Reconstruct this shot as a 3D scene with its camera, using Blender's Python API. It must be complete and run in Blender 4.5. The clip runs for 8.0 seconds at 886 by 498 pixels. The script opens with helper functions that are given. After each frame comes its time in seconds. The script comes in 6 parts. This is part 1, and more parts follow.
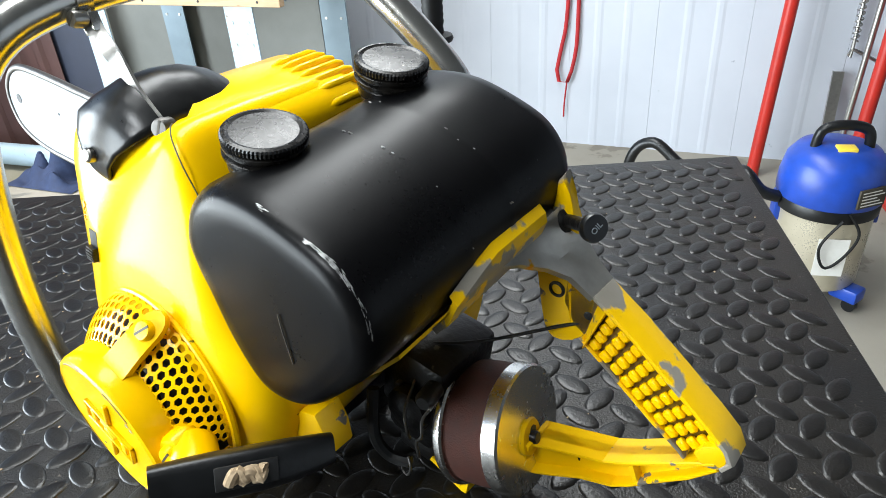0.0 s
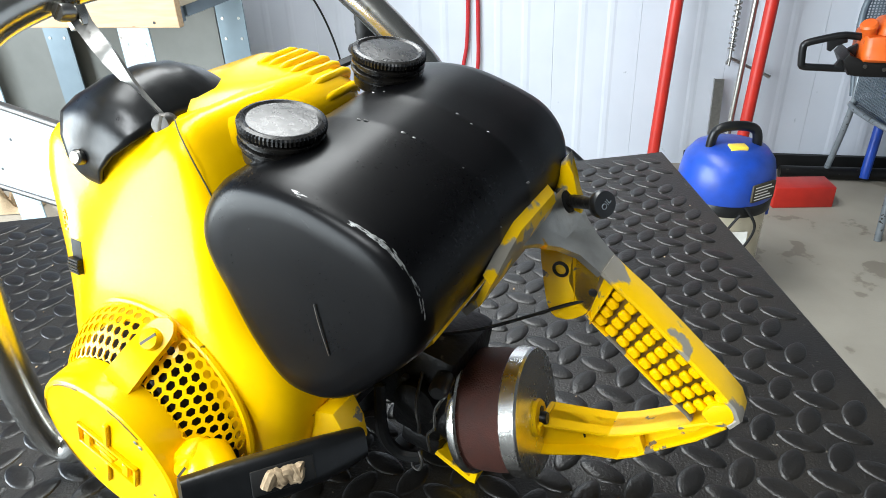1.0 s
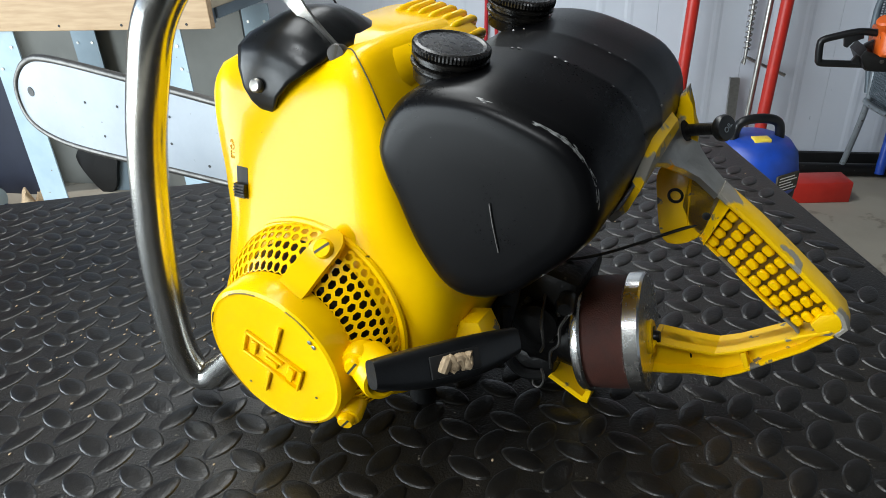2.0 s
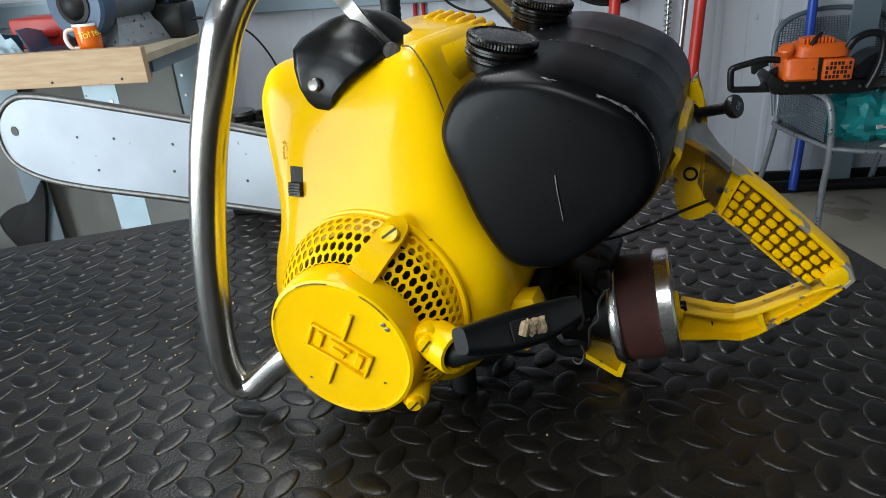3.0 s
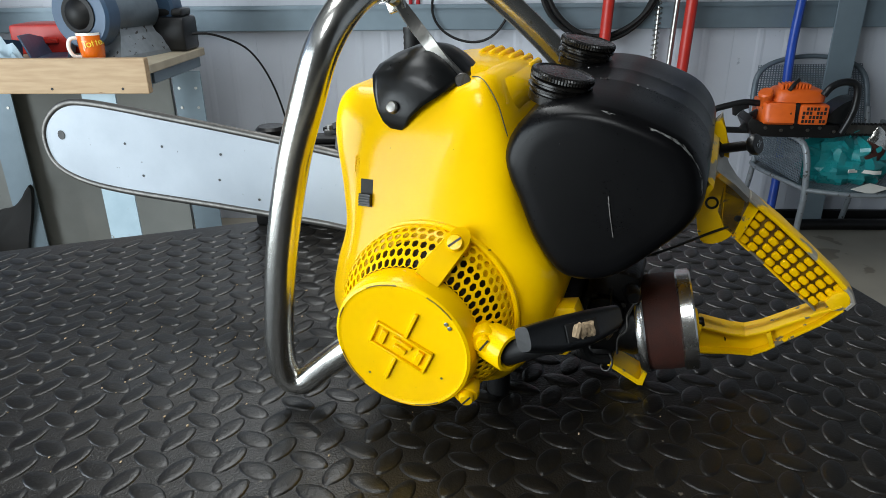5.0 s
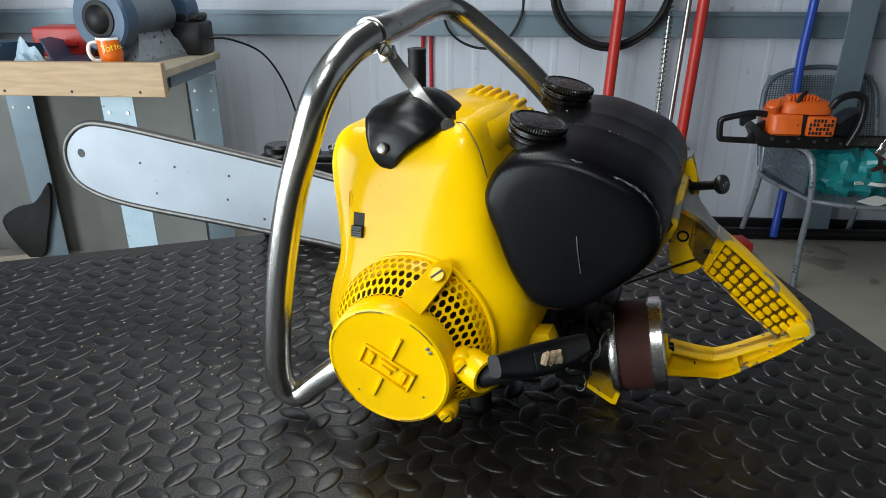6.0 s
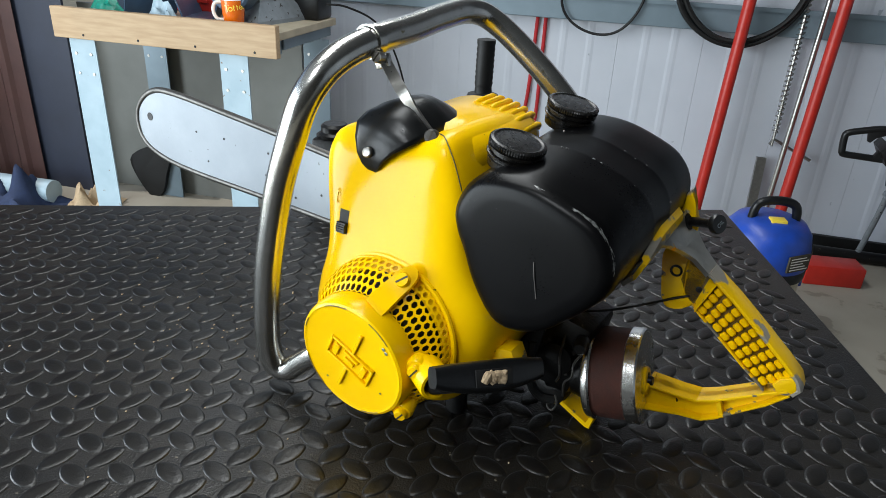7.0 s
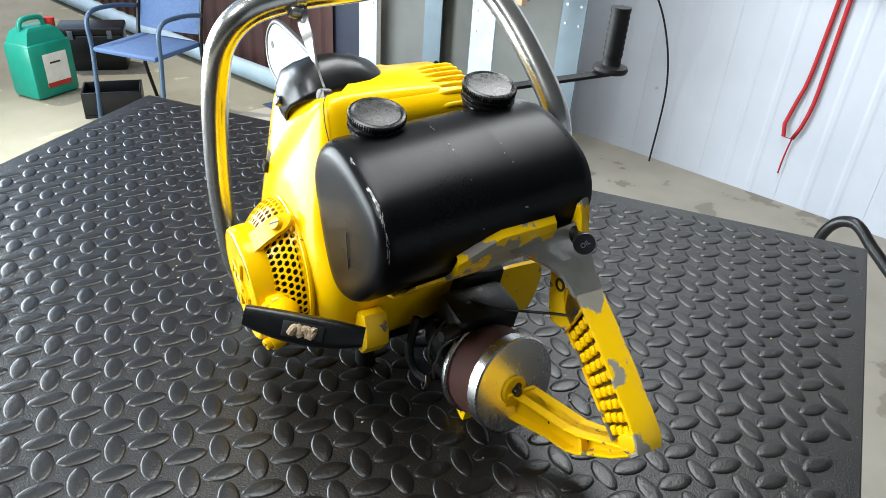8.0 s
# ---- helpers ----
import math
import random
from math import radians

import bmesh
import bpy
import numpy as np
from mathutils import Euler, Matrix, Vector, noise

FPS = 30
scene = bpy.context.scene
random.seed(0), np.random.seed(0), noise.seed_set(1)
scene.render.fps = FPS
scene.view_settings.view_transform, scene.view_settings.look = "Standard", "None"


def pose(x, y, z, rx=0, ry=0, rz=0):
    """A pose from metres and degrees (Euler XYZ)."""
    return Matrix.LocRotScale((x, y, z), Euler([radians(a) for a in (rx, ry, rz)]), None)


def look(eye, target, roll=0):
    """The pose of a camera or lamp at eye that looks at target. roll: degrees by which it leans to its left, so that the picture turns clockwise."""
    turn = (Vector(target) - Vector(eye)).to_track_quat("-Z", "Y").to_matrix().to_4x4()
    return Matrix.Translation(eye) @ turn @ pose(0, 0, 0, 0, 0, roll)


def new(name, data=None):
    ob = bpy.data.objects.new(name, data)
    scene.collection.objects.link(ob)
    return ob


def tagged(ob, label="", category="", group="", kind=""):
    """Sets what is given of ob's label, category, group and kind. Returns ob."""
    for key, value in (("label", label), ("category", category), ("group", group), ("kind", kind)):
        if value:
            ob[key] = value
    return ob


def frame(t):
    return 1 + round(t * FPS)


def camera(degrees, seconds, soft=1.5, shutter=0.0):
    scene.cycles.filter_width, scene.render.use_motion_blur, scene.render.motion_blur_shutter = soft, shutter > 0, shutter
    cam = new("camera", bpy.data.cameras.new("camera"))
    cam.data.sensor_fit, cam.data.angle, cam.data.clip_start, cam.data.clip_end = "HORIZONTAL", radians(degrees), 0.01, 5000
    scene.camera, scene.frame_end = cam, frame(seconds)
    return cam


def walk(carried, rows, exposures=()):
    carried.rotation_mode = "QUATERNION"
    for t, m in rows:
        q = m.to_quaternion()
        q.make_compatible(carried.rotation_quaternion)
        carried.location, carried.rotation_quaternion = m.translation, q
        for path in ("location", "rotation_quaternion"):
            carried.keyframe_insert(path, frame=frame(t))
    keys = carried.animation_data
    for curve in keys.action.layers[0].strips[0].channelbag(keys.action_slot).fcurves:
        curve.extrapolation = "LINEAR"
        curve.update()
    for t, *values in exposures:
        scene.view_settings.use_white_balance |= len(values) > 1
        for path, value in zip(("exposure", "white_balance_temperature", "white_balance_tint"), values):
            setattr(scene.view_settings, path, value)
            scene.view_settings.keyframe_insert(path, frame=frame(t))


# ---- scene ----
cam = camera(65.5, 8.0, soft=0.8)
PATH = [
    (0, (0.2848, -0.2446, 0.4043), (-0.0355, 0.5549, -0.1038), -3.64),
    (0.5, (0.2688, -0.2665, 0.3954), (0.0171, 0.5641, -0.1014), -2.21),
    (1, (0.2246, -0.2745, 0.3916), (0.0379, 0.5772, -0.0980), -2.58),
    (1.5, (0.1730, -0.3010, 0.3854), (0.0190, 0.5577, -0.1033), -0.90),
    (2, (0.1505, -0.3535, 0.3649), (-0.0397, 0.5055, -0.1105), -3.06),
    (3.5, (0.0428, -0.4148, 0.3370), (0.0064, 0.4988, -0.0680), -3.67),
    (4, (0.0368, -0.4224, 0.3323), (0.0154, 0.4909, -0.0745), -2.56),
    (4.5, (0.0210, -0.4370, 0.3401), (-0.0181, 0.4764, -0.0652), -1.26),
    (5, (0.0144, -0.4611, 0.3553), (-0.0340, 0.4597, -0.0317), -0.69),
    (6.5, (0.0727, -0.4952, 0.4143), (-0.0339, 0.4162, 0.0168), 1.28),
    (7, (0.1486, -0.4744, 0.4305), (-0.0715, 0.4021, 0.0023), 3.03),
    (7.5, (0.3198, -0.3969, 0.4584), (-0.0922, 0.3721, -0.0302), 3.86),
    (8, (0.4465, -0.3075, 0.4656), (-0.1095, 0.3465, -0.0475), 4.12),
]
walk(cam, [(t, look(eye, target, roll)) for t, eye, target, roll in PATH],
     exposures=[(0.0, 0.5), (1.0, 0.6), (1.5, 0.35), (2.0, -0.2), (3.5, -0.55), (5.0, -0.55), (6.5, -0.6), (7.0, -0.45), (7.5, 0.0), (8.0, 0.4)])

# world and light: daylight from a wide side doorway and two added overhead lamps
world = bpy.data.worlds.new("sky")
scene.world = world
world.use_nodes = True
_wn = world.node_tree.nodes
_sky = _wn.new("ShaderNodeTexSky")
_sky.sky_type = "NISHITA"
_sky.sun_disc = False
_sky.sun_elevation, _sky.sun_rotation = radians(62), radians(229)
world.node_tree.links.new(_sky.outputs[0], _wn["Background"].inputs[0])
_wn["Background"].inputs[1].default_value = 0.15


def area(name, eye, target, sx, sy, power, colour):
    d = bpy.data.lights.new(name, "AREA")
    d.shape, d.size, d.size_y, d.energy, d.color = "RECTANGLE", sx, sy, power, colour
    ob = new(name, d)
    ob.matrix_world = look(eye, target)
    return ob


area("side_doorway", Vector((-2.85, -1.35, 0.30)), Vector((0, 0, 0.1)), 3.6, 2.0, 290, (0.84, 0.94, 1.0))
# area lamps added below the closed ceiling; the roof has no opening
area("rear_overhead_fill", Vector((-0.5, -1.7, 1.88)), Vector((-0.5, -1.7, 0)), 0.5, 1.0, 42, (0.92, 0.97, 1.0))
area("overhead_fill", Vector((-0.50, 0.9, 1.88)), Vector((-0.50, 0.9, 0)), 0.7, 2.6, 66, (0.95, 0.99, 1.0))
_sun = bpy.data.lights.new("sun", "SUN")
_sun.energy, _sun.angle, _sun.color = 2.4, radians(0.5), (1.0, 0.96, 0.9)
new("sun", _sun).matrix_world = look(Vector((-4.0, -1.5, 8.0)), Vector((0, 0, 0)))


# materials
def rgb(h):
    c = [int(h[i:i + 2], 16) / 255 for i in (0, 2, 4)]
    return tuple(((v + 0.055) / 1.055) ** 2.4 if v > 0.04045 else v / 12.92 for v in c) + (1.0,)


def material(name, colour, rough=0.5, metal=0.0, second=None, scale=30.0, mix=0.5, bump=0.0, bump_scale=200.0,
             rough_var=0.15, coat=0.0, spots=None, spot_scale=60.0, spot_size=0.62, spec=0.5, stretch=None):
    """Two-scale procedural surface: base and second colour by noise, wear spots, rough variation and fine relief."""
    m = bpy.data.materials.new(name)
    m.use_nodes = True
    n, l = m.node_tree.nodes, m.node_tree.links
    b = n["Principled BSDF"]
    b.inputs["Metallic"].default_value = metal
    b.inputs["Coat Weight"].default_value = coat
    b.inputs["Coat Roughness"].default_value = 0.06
    b.inputs["Specular IOR Level"].default_value = spec
    tc = n.new("ShaderNodeTexCoord")
    src = tc.outputs["Object"]
    if stretch:
        mp = n.new("ShaderNodeMapping")
        mp.inputs["Scale"].default_value = stretch
        l.new(src, mp.inputs["Vector"])
        src = mp.outputs["Vector"]
    big = n.new("ShaderNodeTexNoise")
    big.inputs["Scale"].default_value, big.inputs["Detail"].default_value = scale, 6.0
    l.new(src, big.inputs["Vector"])
    ramp = n.new("ShaderNodeMapRange")
    ramp.inputs["From Min"].default_value, ramp.inputs["From Max"].default_value = 0.35, 0.68
    ramp.inputs["To Max"].default_value = mix
    l.new(big.outputs["Fac"], ramp.inputs["Value"])
    cm = n.new("ShaderNodeMix")
    cm.data_type = "RGBA"
    cm.inputs["A"].default_value = colour
    cm.inputs["B"].default_value = second or tuple(0.75 * c for c in colour[:3]) + (1.0,)
    l.new(ramp.outputs["Result"], cm.inputs["Factor"])
    out = cm.outputs["Result"]
    if spots:
        sp = n.new("ShaderNodeTexNoise")
        sp.inputs["Scale"].default_value, sp.inputs["Detail"].default_value = spot_scale, 8.0
        l.new(src, sp.inputs["Vector"])
        st = n.new("ShaderNodeMapRange")
        st.inputs["From Min"].default_value, st.inputs["From Max"].default_value = spot_size, spot_size + 0.03
        l.new(sp.outputs["Fac"], st.inputs["Value"])
        c2 = n.new("ShaderNodeMix")
        c2.data_type = "RGBA"
        c2.inputs["B"].default_value = spots
        l.new(out, c2.inputs["A"])
        l.new(st.outputs["Result"], c2.inputs["Factor"])
        out = c2.outputs["Result"]
    l.new(out, b.inputs["Base Color"])
    rr = n.new("ShaderNodeMapRange")
    rr.inputs["To Min"].default_value, rr.inputs["To Max"].default_value = max(0.03, rough - rough_var), min(1, rough + rough_var)
    fine = n.new("ShaderNodeTexNoise")
    fine.inputs["Scale"].default_value, fine.inputs["Detail"].default_value = bump_scale, 4.0
    l.new(src, fine.inputs["Vector"])
    mixf = n.new("ShaderNodeMath")
    mixf.operation = "MULTIPLY_ADD"
    mixf.inputs[1].default_value = 0.5
    l.new(fine.outputs["Fac"], mixf.inputs[0])
    hb = n.new("ShaderNodeMath")
    hb.operation = "MULTIPLY"
    hb.inputs[1].default_value = 0.5
    l.new(big.outputs["Fac"], hb.inputs[0])
    l.new(hb.outputs[0], mixf.inputs[2])
    l.new(mixf.outputs[0], rr.inputs["Value"])
    l.new(rr.outputs["Result"], b.inputs["Roughness"])
    if bump:
        bp = n.new("ShaderNodeBump")
        bp.inputs["Strength"].default_value, bp.inputs["Distance"].default_value = bump, 0.001
        l.new(fine.outputs["Fac"], bp.inputs["Height"])
        l.new(bp.outputs["Normal"], b.inputs["Normal"])
    return m


M_YEL = material("yellow_paint", rgb("f6c300"), 0.22, second=rgb("efb900"), scale=18, spec=0.14, rough_var=0.06, coat=0.13, bump=0.12, bump_scale=90, spots=rgb("6b5a20"), spot_scale=140, spot_size=0.735)
M_YELW = material("worn_yellow_paint", rgb("efbf00"), 0.38, second=rgb("e4b200"), scale=25, spec=0.25, coat=0.12, bump=0.2, spots=rgb("6d685f"), spot_scale=30, spot_size=0.585)
M_YELL = material("scuffed_yellow_paint", rgb("efbf00"), 0.36, second=rgb("e4b200"), scale=25, spec=0.25, coat=0.12, bump=0.2, spots=rgb("6d685f"), spot_scale=55, spot_size=0.65)
M_POL = material("polished_steel", rgb("dcdad5"), 0.26, 1.0, second=rgb("c4c2bd"), scale=40, bump=0.05, rough_var=0.08)
M_YELB = material("badly_chipped_yellow", rgb("efbf00"), 0.36, second=rgb("e4b200"), scale=25, spec=0.25, coat=0.1, bump=0.2, spots=rgb("8a857a"), spot_scale=24, spot_size=0.505)
M_YELD = material("dark_mottled_yellow", rgb("4a3608"), 0.45, second=rgb("8a6a06"), scale=60, mix=0.7, bump=0.4)
M_BARE = material("bare_cast_metal", rgb("b3b0a8"), 0.38, 0.85, second=rgb("8b8880"), scale=40, bump=0.3, spots=rgb("d9a000"), spot_scale=30, spot_size=0.66)
M_TANK = material("black_tank_paint", rgb("060607"), 0.30, second=rgb("0a0a0b"), scale=14, spec=0.14, bump=0.02, bump_scale=420, rough_var=0.1, spots=rgb("4a4a4c"), spot_scale=150, spot_size=0.75)
M_CHIP = material("chipped_paint_metal", rgb("9a9a98"), 0.4, 0.7, second=rgb("3c3c3c"), scale=220, mix=1.0, bump=0.4)
M_CAP = material("black_cap_metal", rgb("0d0c0c"), 0.28, 0.3, second=rgb("24211d"), scale=120, bump=0.1, spots=rgb("8a8475"), spot_scale=170, spot_size=0.72)
M_BLK = material("black_rubber", rgb("0c0c0c"), 0.55, spec=0.35, second=rgb("151515"), scale=50, bump=0.3)
M_LEA = material("black_leather", rgb("0b0c0d"), 0.32, spec=0.4, second=rgb("141617"), scale=30, bump=0.15, bump_scale=120)
M_PLA = material("black_plastic", rgb("0e0f10"), 0.35, spec=0.4, second=rgb("17181a"), scale=30, bump=0.15)
M_CHR = material("worn_chrome", rgb("c9c8c4"), 0.23, 1.0, second=rgb("aaa89f"), scale=30, bump=0.05, rough_var=0.1, spots=rgb("8c8468"), spot_scale=60, spot_size=0.7)
M_STL = material("brushed_steel", rgb("b4b2ad"), 0.32, 1.0, second=rgb("8f8d88"), scale=60, bump=0.15)
M_BAR = material("guide_bar_paint", rgb("868d94"), 0.45, 0.3, second=rgb("6d747b"), scale=7, bump=0.12, spots=rgb("5b5f63"), spot_scale=90, spot_size=0.69)
M_DRK = material("dark_oily_metal", rgb("100f0f"), 0.40, 0.3, second=rgb("080706"), scale=60, bump=0.5, spots=rgb("4a463e"), spot_scale=70, spot_size=0.69)
M_RAIL = material("dull_rail_steel", rgb("5d5b58"), 0.42, 0.8, second=rgb("3d3b39"), scale=50, bump=0.3)
M_BLUG = material("blue_grey_paint", rgb("3a4f66"), 0.38, 0.1, second=rgb("2e4155"), scale=14, bump=0.15, spots=rgb("8d8d88"), spot_scale=40, spot_size=0.7)
M_CHAIRB = material("faded_blue_sling", rgb("3f587e"), 0.7, second=rgb("344a6c"), scale=60, bump=0.3)
M_TUBE = material("chipped_grey_tube", rgb("868d92"), 0.4, 0.35, second=rgb("6c7378"), scale=40, bump=0.2, spots=rgb("3a3835"), spot_scale=60, spot_size=0.62)
M_FIL = material("brown_filter_foam", rgb("3a1a10"), 0.75, second=rgb("512417"), scale=90, bump=0.5, bump_scale=700)
M_ROP = material("rope", rgb("b9a283"), 0.85, second=rgb("7a6950"), scale=260, bump=0.6)
M_INK = material("dark_stamping", rgb("3a3426"), 0.6)
M_SLOT = material("black_slot", rgb("0b0b0b"), 0.6)
M_RUST = material("brown_rubbed_edge", rgb("5a4526"), 0.6, second=rgb("8d6f1c"), scale=200, mix=1.0)
M_MAT = material("rubber_checker_mat", rgb("141312"), 0.36, spec=0.46, second=rgb("29241c"), scale=9, bump=0.6, bump_scale=520, rough_var=0.14, spots=rgb("6a6459"), spot_scale=120, spot_size=0.7)
M_LUG = material("rubber_mat_lug", rgb("121110"), 0.32, spec=0.44, second=rgb("201d19"), scale=40, bump=0.35, bump_scale=420, rough_var=0.12)
M_WALL = material("white_sheet_metal", rgb("babec6"), 0.45, 0.0, second=rgb("aaafb8"), scale=3, bump=0.1, spots=rgb("9298a0"), spot_scale=14, spot_size=0.7)
M_DARKW = material("dark_unseen_wall", rgb("34332f"), 0.8, second=rgb("292825"), scale=3, bump=0.1)
M_GIRT = material("galvanised_girt", rgb("74838c"), 0.45, 0.4, second=rgb("64727b"), scale=8, bump=0.1)
M_CONC = material("concrete_floor", rgb("9d978a"), 0.75, second=rgb("7d776b"), scale=3, bump=0.5, bump_scale=160, spots=rgb("7d766a"), spot_scale=6, spot_size=0.6)
M_WOOD = material("pale_pine_board", rgb("b59b7a"), 0.65, second=rgb("967858"), scale=6, bump=0.25, stretch=(1.5, 14, 14), spots=rgb("6e4a28"), spot_scale=5, spot_size=0.7)
M_BENCH = material("worn_bench_top", rgb("b0a58f"), 0.6, second=rgb("8e8471"), scale=12, bump=0.25)
M_LEGP = material("pale_blue_painted_steel", rgb("9fb4bf"), 0.45, second=rgb("8aa1ad"), scale=14, bump=0.12, spots=rgb("7a6a58"), spot_scale=40, spot_size=0.7)
M_RED = material("red_painted_pipe", rgb("b5281c"), 0.4, second=rgb("9c1f17"), scale=20, bump=0.1)
M_REDW = material("red_webbing", rgb("b01f25"), 0.7, second=rgb("8f171d"), scale=60, bump=0.3)
M_BLUE = material("blue_plastic", rgb("1d46a8"), 0.35, second=rgb("1a3578"), scale=20, bump=0.1)
M_INOX = material("stainless_drum", rgb("cfc7b2"), 0.3, 0.45, second=rgb("a39a84"), scale=10)
M_ORG = material("orange_plastic", rgb("d9601c"), 0.4, second=rgb("c04f14"), scale=30, bump=0.15, spots=rgb("5a3018"), spot_scale=50, spot_size=0.68)
M_TEAL = material("teal_bag_film", rgb("1f8a8c"), 0.3, second=rgb("156a70"), scale=16, bump=0.3, bump_scale=40)
M_MUG = material("orange_glazed_ceramic", rgb("e06a12"), 0.15, second=rgb("d45c0c"), scale=10, coat=0.6)
M_WHT = material("white_glazed_ceramic", rgb("ece8e0"), 0.2, second=rgb("e0dbd0"), scale=10, coat=0.5)
M_INKY = material("yellow_lettering", rgb("f7d84a"), 0.3)
M_PAPER = material("white_paper", rgb("e5e3dc"), 0.7, second=rgb("d2cfc6"), scale=30)
M_GRND = material("grey_machine_paint", rgb("5f6a72"), 0.4, 0.2, second=rgb("4b545b"), scale=30, bump=0.1)
M_BRN = material("dark_brown_sheet", rgb("4b302c"), 0.55, second=rgb("3a2522"), scale=8, bump=0.15)
M_NAVY = material("navy_fabric", rgb("1c2a48"), 0.8, second=rgb("2c3c5e"), scale=40, bump=0.4)
M_GRN = material("green_jerrycan_plastic", rgb("0a8a74"), 0.35, second=rgb("087862"), scale=12, bump=0.1)
M_SLATE = material("dark_slate_sheet", rgb("2c3140"), 0.5, second=rgb("232733"), scale=8, bump=0.1)
M_GREY = material("grey_board", rgb("73746f"), 0.6, second=rgb("5f605b"), scale=6, bump=0.15)
M_ROOF = material("dimmed_unseen_ceiling", rgb("5d5e60"), 0.6, second=rgb("4e5052"), scale=4)
M_EARTH = material("yard_ground", rgb("85806f"), 0.9, second=rgb("6c6950"), scale=3, bump=0.6, bump_scale=60, spots=rgb("9a9478"), spot_scale=9, spot_size=0.64)


# building helpers
def bm_new():
    return bmesh.new()


def mesh_of(name, bm, mat, smooth=True, angle=40):
    me = bpy.data.meshes.new(name)
    bmesh.ops.recalc_face_normals(bm, faces=bm.faces)
    bm.to_mesh(me)
    bm.free()
    for m in (mat if isinstance(mat, (list, tuple)) else (mat,)):
        me.materials.append(m)
    if smooth:
        me.polygons.foreach_set("use_smooth", [True] * len(me.polygons))
        me.set_sharp_from_angle(angle=radians(angle))
    return me


def part(name, bm, mat, parent=None, label="", smooth=True, angle=40):
    ob = new(name, mesh_of(name, bm, mat, smooth, angle))
    if parent:
        ob.parent = parent
    return tagged(ob, label)


def thing(name, label, category, m=None, group="", kind=""):
    ob = new(name)
    ob.empty_display_size = 0.05
    if m is not None:
        ob.matrix_world = m
    return tagged(ob, label, category, group, kind)


def box(bm, x0, x1, y0, y1, z0, z1, bevel=0.0, m=None, seg=2):
    c = Matrix.Translation(((x0 + x1) / 2, (y0 + y1) / 2, (z0 + z1) / 2)) @ Matrix.Diagonal((x1 - x0, y1 - y0, z1 - z0, 1))
    r = bmesh.ops.create_cube(bm, size=1, matrix=(m @ c) if m is not None else c)
    if bevel:
        es = {e for v in r["verts"] for e in v.link_edges}
        bmesh.ops.bevel(bm, geom=list(es), offset=bevel, segments=seg, affect="EDGES", profile=0.5)
    return r


def smooth_loop(pts, n, closed=True):
    """n points along a Catmull-Rom curve through pts, evenly spaced."""
    p = np.array(pts, float)
    k = len(p)
    out = []
    for i in range(k if closed else k - 1):
        a, b, c, d = (p[(i + j) % k] if closed else p[min(max(i + j, 0), k - 1)] for j in (-1, 0, 1, 2))
        for s in np.linspace(0, 1, 12, endpoint=False):
            out.append(0.5 * (2 * b + (c - a) * s + (2 * a - 5 * b + 4 * c - d) * s * s + (3 * b - a - 3 * c + d) * s ** 3))
    if not closed:
        out.append(p[-1])
    out = np.array(out + ([out[0]] if closed else []))
    d = np.r_[0, np.cumsum(np.linalg.norm(np.diff(out, axis=0), axis=1))]
    t = np.linspace(0, d[-1], n, endpoint=not closed)
    return np.stack([np.interp(t, d, out[:, j]) for j in range(p.shape[1])], 1)


def tube(bm, pts, radius, n=14, steps=None, caps=True, radii=None, flat=1.0):
    """A tube along a smooth path."""
    path = smooth_loop(pts, steps or max(12, len(pts) * 8), False)
    rings, up = [], None
    for i, q in enumerate(path):
        t = path[min(i + 1, len(path) - 1)] - path[max(i - 1, 0)]
        t = Vector(t).normalized()
        if up is None:
            up = t.orthogonal().normalized()
        up = (up - t * up.dot(t)).normalized()
        side = t.cross(up)
        r = radius if radii is None else float(np.interp(i / (len(path) - 1), np.linspace(0, 1, len(radii)), radii))
        rings.append([bm.verts.new(Vector(q) + (up * math.cos(a) + side * math.sin(a) * flat) * r) for a in (2 * math.pi * j / n for j in range(n))])
    for a, b in zip(rings, rings[1:]):
        for j in range(n):
            bm.faces.new((a[j], a[(j + 1) % n], b[(j + 1) % n], b[j]))
    if caps:
        bm.faces.new(rings[0][::-1])
        bm.faces.new(rings[-1])


def lathe(bm, profile, n=32, m=None):
    """A turned body: profile of (radius, height) along local z, set by the matrix m."""
    m = m or Matrix()
    rings = []
    for r, h in profile:
        if r < 1e-6:
            rings.append([bm.verts.new(m @ Vector((0, 0, h)))])
        else:
            rings.append([bm.verts.new(m @ Vector((r * math.cos(a), r * math.sin(a), h))) for a in (2 * math.pi * j / n for j in range(n))])
    for a, b in zip(rings, rings[1:]):
        for j in range(n):
            k = (j + 1) % n
            if len(a) == 1 and len(b) > 1:
                bm.faces.new((a[0], b[k], b[j]))
            elif len(b) == 1 and len(a) > 1:
                bm.faces.new((a[j], a[k], b[0]))
            elif len(a) > 1:
                bm.faces.new((a[j], a[k], b[k], b[j]))
    return rings


def loft(bm, rings, caps=True):
    vs = [[bm.verts.new(q) for q in r] for r in rings]
    n = len(vs[0])
    for a, b in zip(vs, vs[1:]):
        for j in range(n):
            bm.faces.new((a[j], a[(j + 1) % n], b[(j + 1) % n], b[j]))
    if caps:
        bm.faces.new(vs[0][::-1])
        bm.faces.new(vs[-1])
    return vs


